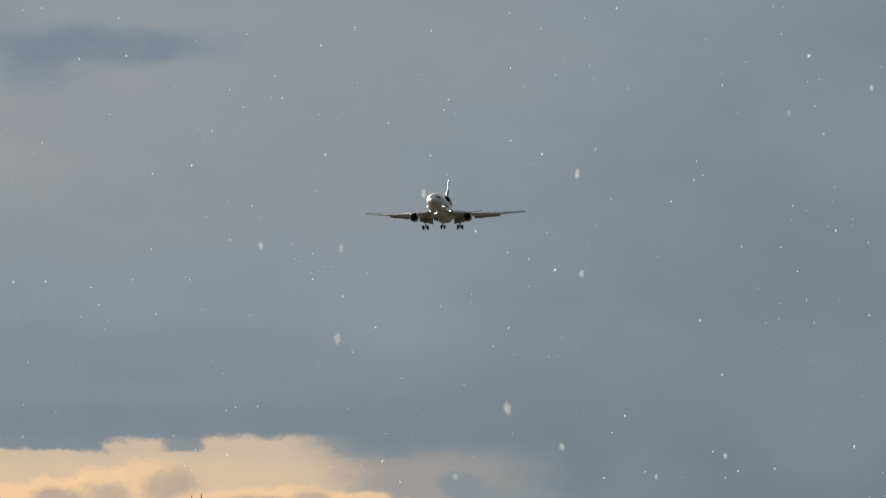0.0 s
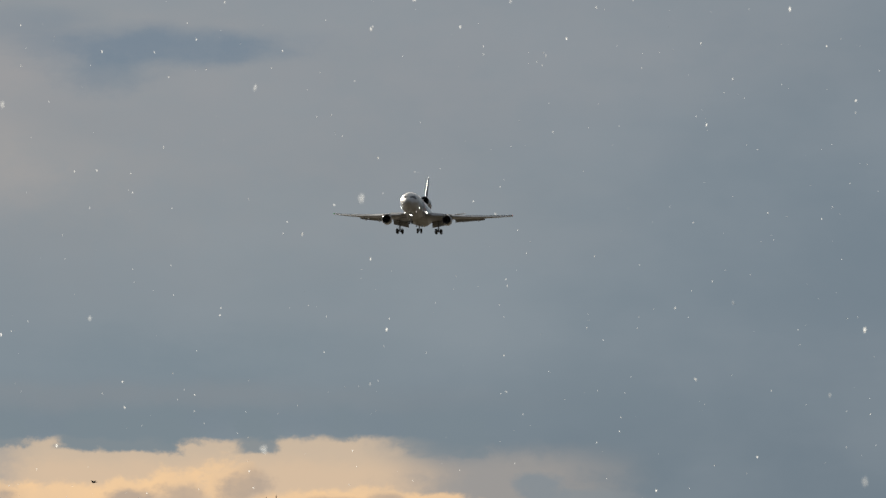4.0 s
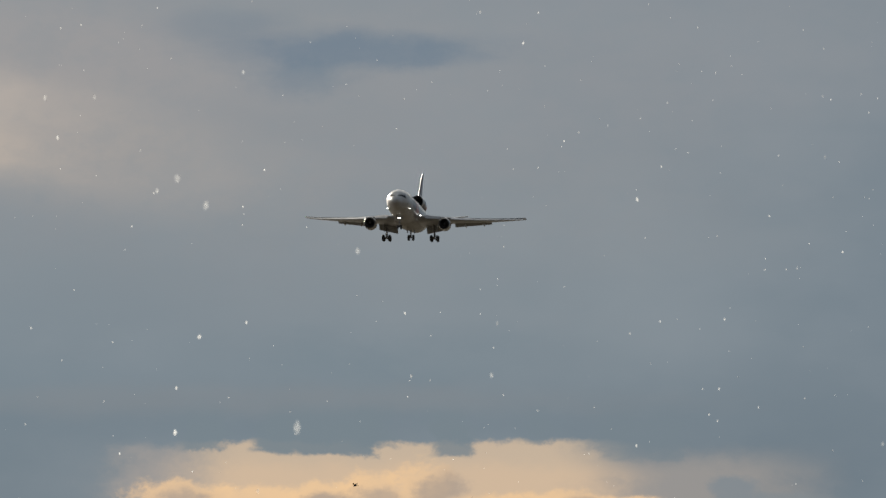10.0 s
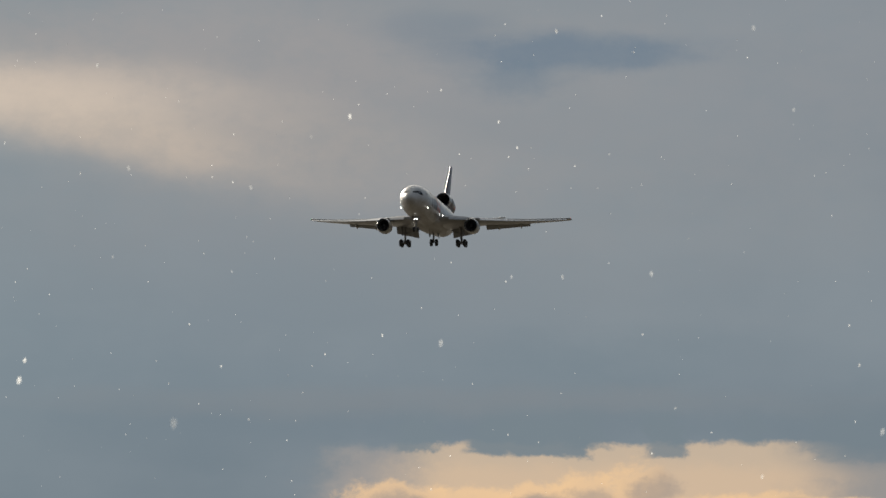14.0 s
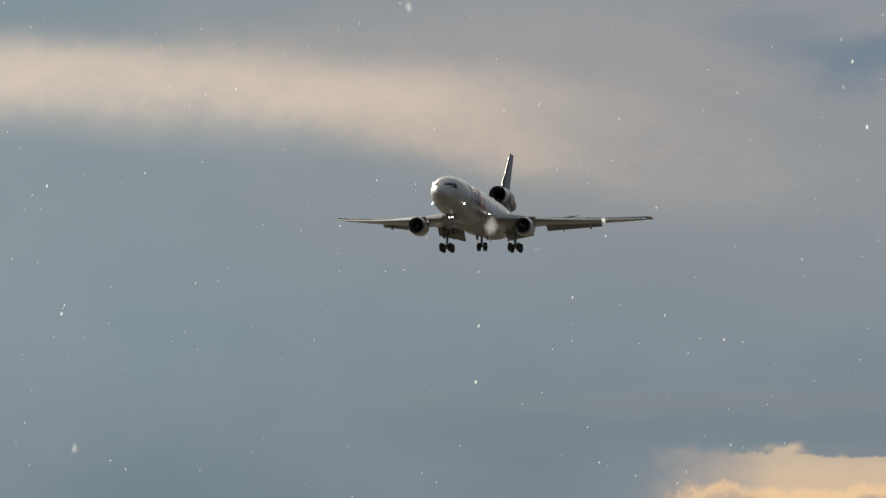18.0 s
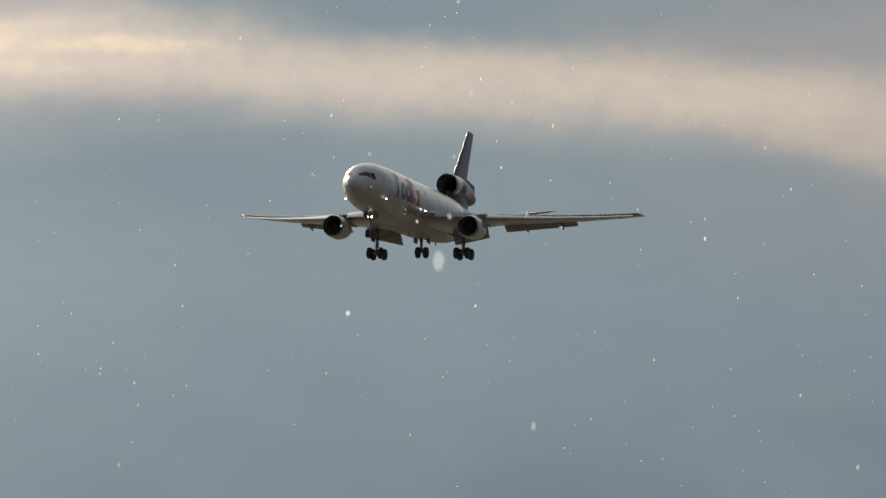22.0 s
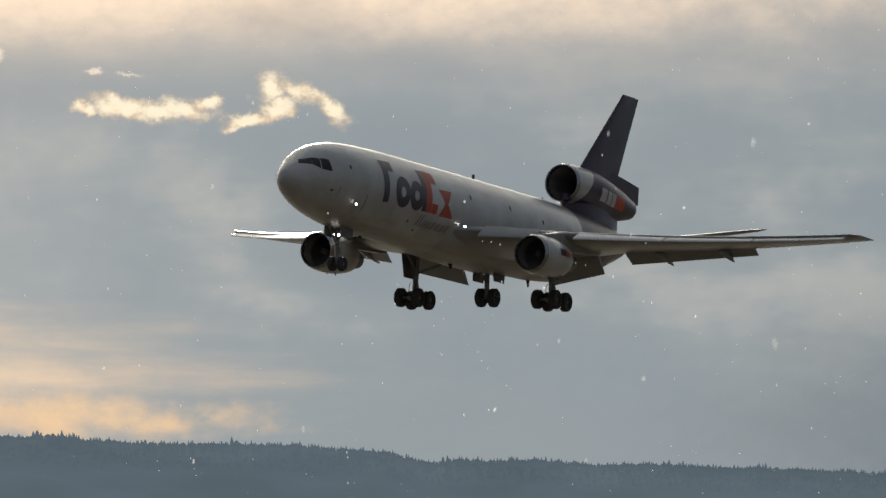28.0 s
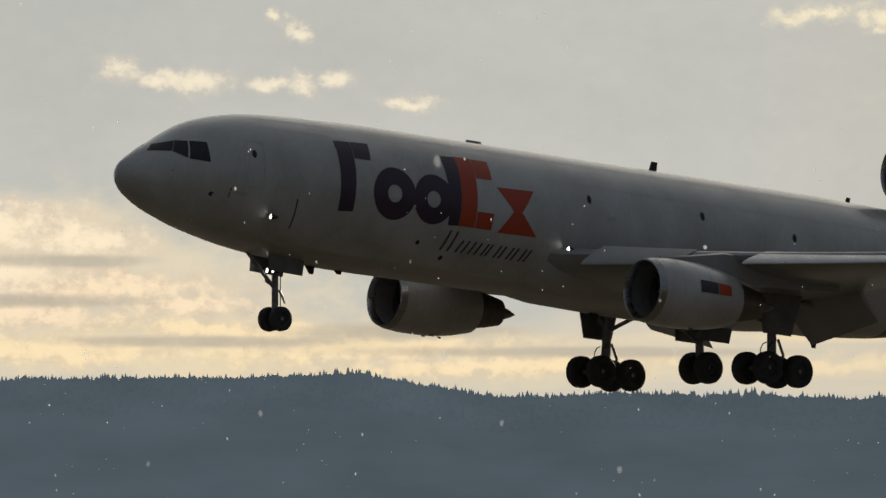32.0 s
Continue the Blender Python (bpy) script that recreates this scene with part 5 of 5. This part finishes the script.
def snowfall(count, near, far, size, speed, seed, clear, label, sides=6, spread=0.38):
    """A curtain of thin, bent flakes round the camera that sinks as one piece."""
    rng = np.random.default_rng(seed)
    a = np.radians(rng.uniform(-4.5, 48.5, count))
    d = rng.uniform(near, far, count)
    low, high = 3 + d * math.tan(radians(0.7)) - 0.1, 3 + d * math.tan(radians(4.9)) + speed * 32 + 0.1
    z = low + rng.uniform(0, 1, count) * (high - low)
    centre = np.stack([-np.sin(a) * d, np.cos(a) * d, z], 1)
    r = size * np.exp(rng.normal(0, spread, count)) / 2
    turn = rng.uniform(-0.7, 0.7, count) + a
    across = np.stack([np.cos(turn), np.sin(turn), 0 * turn], 1)
    up = np.stack([0.12 * rng.normal(0, 1, count), 0.12 * rng.normal(0, 1, count), np.ones(count)], 1)
    k = np.arange(sides) * 2 * np.pi / sides
    wide, tall = np.cos(k)[None, :] * rng.uniform(0.8, 1.2, (count, sides)), np.sin(k)[None, :] * rng.uniform(1.2, 1.7, (count, 1)) * rng.uniform(0.85, 1.15, (count, sides))
    rim = centre[:, None] + r[:, None, None] * (wide[..., None] * across[:, None] + tall[..., None] * up[:, None])
    verts = np.concatenate([centre[:, None], rim], 1).reshape(-1, 3)
    tri = [(0, 1 + i, 1 + (i + 1) % sides) for i in range(sides)]
    faces = (np.array(tri)[None] + (sides + 1) * np.arange(count)[:, None, None]).reshape(-1, 3)
    me = bpy.data.meshes.new("snowfall")
    me.from_pydata(verts.tolist(), [], faces.tolist())
    if clear:
        thin = me.attributes.new("thin", "FLOAT", "POINT")
        thin.data.foreach_set("value", np.tile(np.r_[0.0, np.ones(sides)], count))
    me.materials.append(snow_material("snow", clear))
    return tagged(new("snowfall", me), label, "snow", kind="stuff")


SNOW = ((snowfall(40000, 26, 40, 0.0042, 1.0, 3, 0.35, "fine white snowflakes falling far off", 6, 0.42), 1.0),
        (snowfall(14000, 12, 18, 0.0038, 1.0, 7, 0.3, "white snowflakes falling at middle distance", 6, 0.42), 1.0),
        (snowfall(9000, 3.4, 7.0, 0.0036, 0.9, 11, 0.72, "large soft snowflakes drifting close by", 14, 0.36), 0.9))


FLAKES = [  # second at which it passes the view, turn and rise there in degrees, metres away, width and height in millimetres
    (2, -1.162, 2.472, 0.9, 4.8, 18.7), (12, 1.412, 2.761, 2.2, 6.6, 7.3), (16, 3.843, 3.87, 2.0, 4.3, 9.5), (20, 9.102, 3.431, 2.2, 4.7, 9.2),
    (9, -0.494, 1.975, 2.5, 3.9, 6.1), (3, -2.061, 2.059, 3.0, 3.4, 6.5), (9, 2.592, 3.6, 2.6, 4.1, 6.3), (22, 8.887, 2.756, 2.4, 4.5, 7.9),
    (25, 16.078, 4.057, 2.8, 4.4, 5.6), (31, 36.319, 1.014, 2.2, 5.7, 5.7), (12, 3.914, 4.481, 2.0, 5.7, 8.0)]
FLAKE_FALL = 0.9      # metres a second
FLAKE_SNOW = snow_material("wet_snow", 0.7)


def snowflake(width, height, seed):
    """A wet clump of crystals, thick at its heart and thin and ragged at its rim."""
    rng = random.Random(seed)
    n = 26
    wob = [rng.uniform(0.92, 1.06) for _ in range(n)]
    verts, thin = [(0.0, -0.0002, 0.0)], [0.0]
    for share in (0.5, 0.8, 1.0):
        for i in range(n):
            a = 2 * math.pi * i / n
            taper = abs(math.cos(a)) ** (1.5 if height > 2.5 * width else 1.0) * math.copysign(1, math.cos(a))
            verts.append((share * wob[i] * taper * width / 2, 0.0, share * wob[i] * math.sin(a) * height / 2))
            thin.append(share ** 1.6)
    faces = [(0, 1 + i, 1 + (i + 1) % n) for i in range(n)]
    for ring in (0, 1):
        faces += [(1 + ring * n + i, 1 + (ring + 1) * n + i, 1 + (ring + 1) * n + (i + 1) % n, 1 + ring * n + (i + 1) % n) for i in range(n)]
    me = bpy.data.meshes.new("snowflake")
    me.from_pydata([Vector(v) for v in verts], [], faces)
    at = me.attributes.new("thin", "FLOAT", "POINT")
    at.data.foreach_set("value", thin)
    me.materials.append(FLAKE_SNOW)
    me.polygons.foreach_set("use_smooth", [True] * len(me.polygons))
    return tagged(new("snowflake", me), "large soft wet snowflake falling close by", "snowflake", "large snowflakes", "stuff")


BIG_FLAKES = [(snowflake(w / 1000, h / 1000, 20 + i), t, a, e, d) for i, (t, a, e, d, w, h) in enumerate(FLAKES)]

BIRD_TURN = (4.089, 3.335, 2.707, 2.647, 2.61, 2.603, 2.53)      # degrees to the left at 0, 3, 5.5, 7, 9, 11 and 32 s


def motions():
    for curtain, speed in SNOW:
        walk(curtain, [(t, pose(0.04 * math.sin(t * 0.8), 0, -speed * t)) for t in range(0, 33, 2)])
    for flake, when, a, e, d in BIG_FLAKES:
        x, y, z = -math.sin(radians(a)) * d, math.cos(radians(a)) * d, EYE[2] + d * math.tan(radians(e))
        walk(flake, [(t, pose(x, y, max(z - FLAKE_FALL * (t - when), 0.012), 0, 0, a)) for t in range(0, 33)])
    rows = []
    for t in range(0, 33):
        turn = radians(float(np.interp(t, (0, 3, 5.5, 7, 9, 11, 32), BIRD_TURN)))
        far = 520 + 4.0 * t
        rows.append((t, pose(-math.sin(turn) * far, math.cos(turn) * far, 3 + far * math.tan(radians(float(np.interp(t, (0, 11, 13, 32), (1.09, 1.09, 0.85, 0.3))))), 4 * math.sin(t), 0, 60)))
    walk(BIRD, rows)
    for side, ob in zip((-1, 1), BIRD_WINGS):
        walk(ob, [(k * 0.2, pose(0, 0, 0, 0, -side * (12 + 26 * math.sin(k * 1.9)), 0)) for k in range(161)])
    walk(AIRLINER, [(t, attitude(x, y, z, h, p, b)) for t, x, y, z, h, p, b in FLIGHT])


motions()
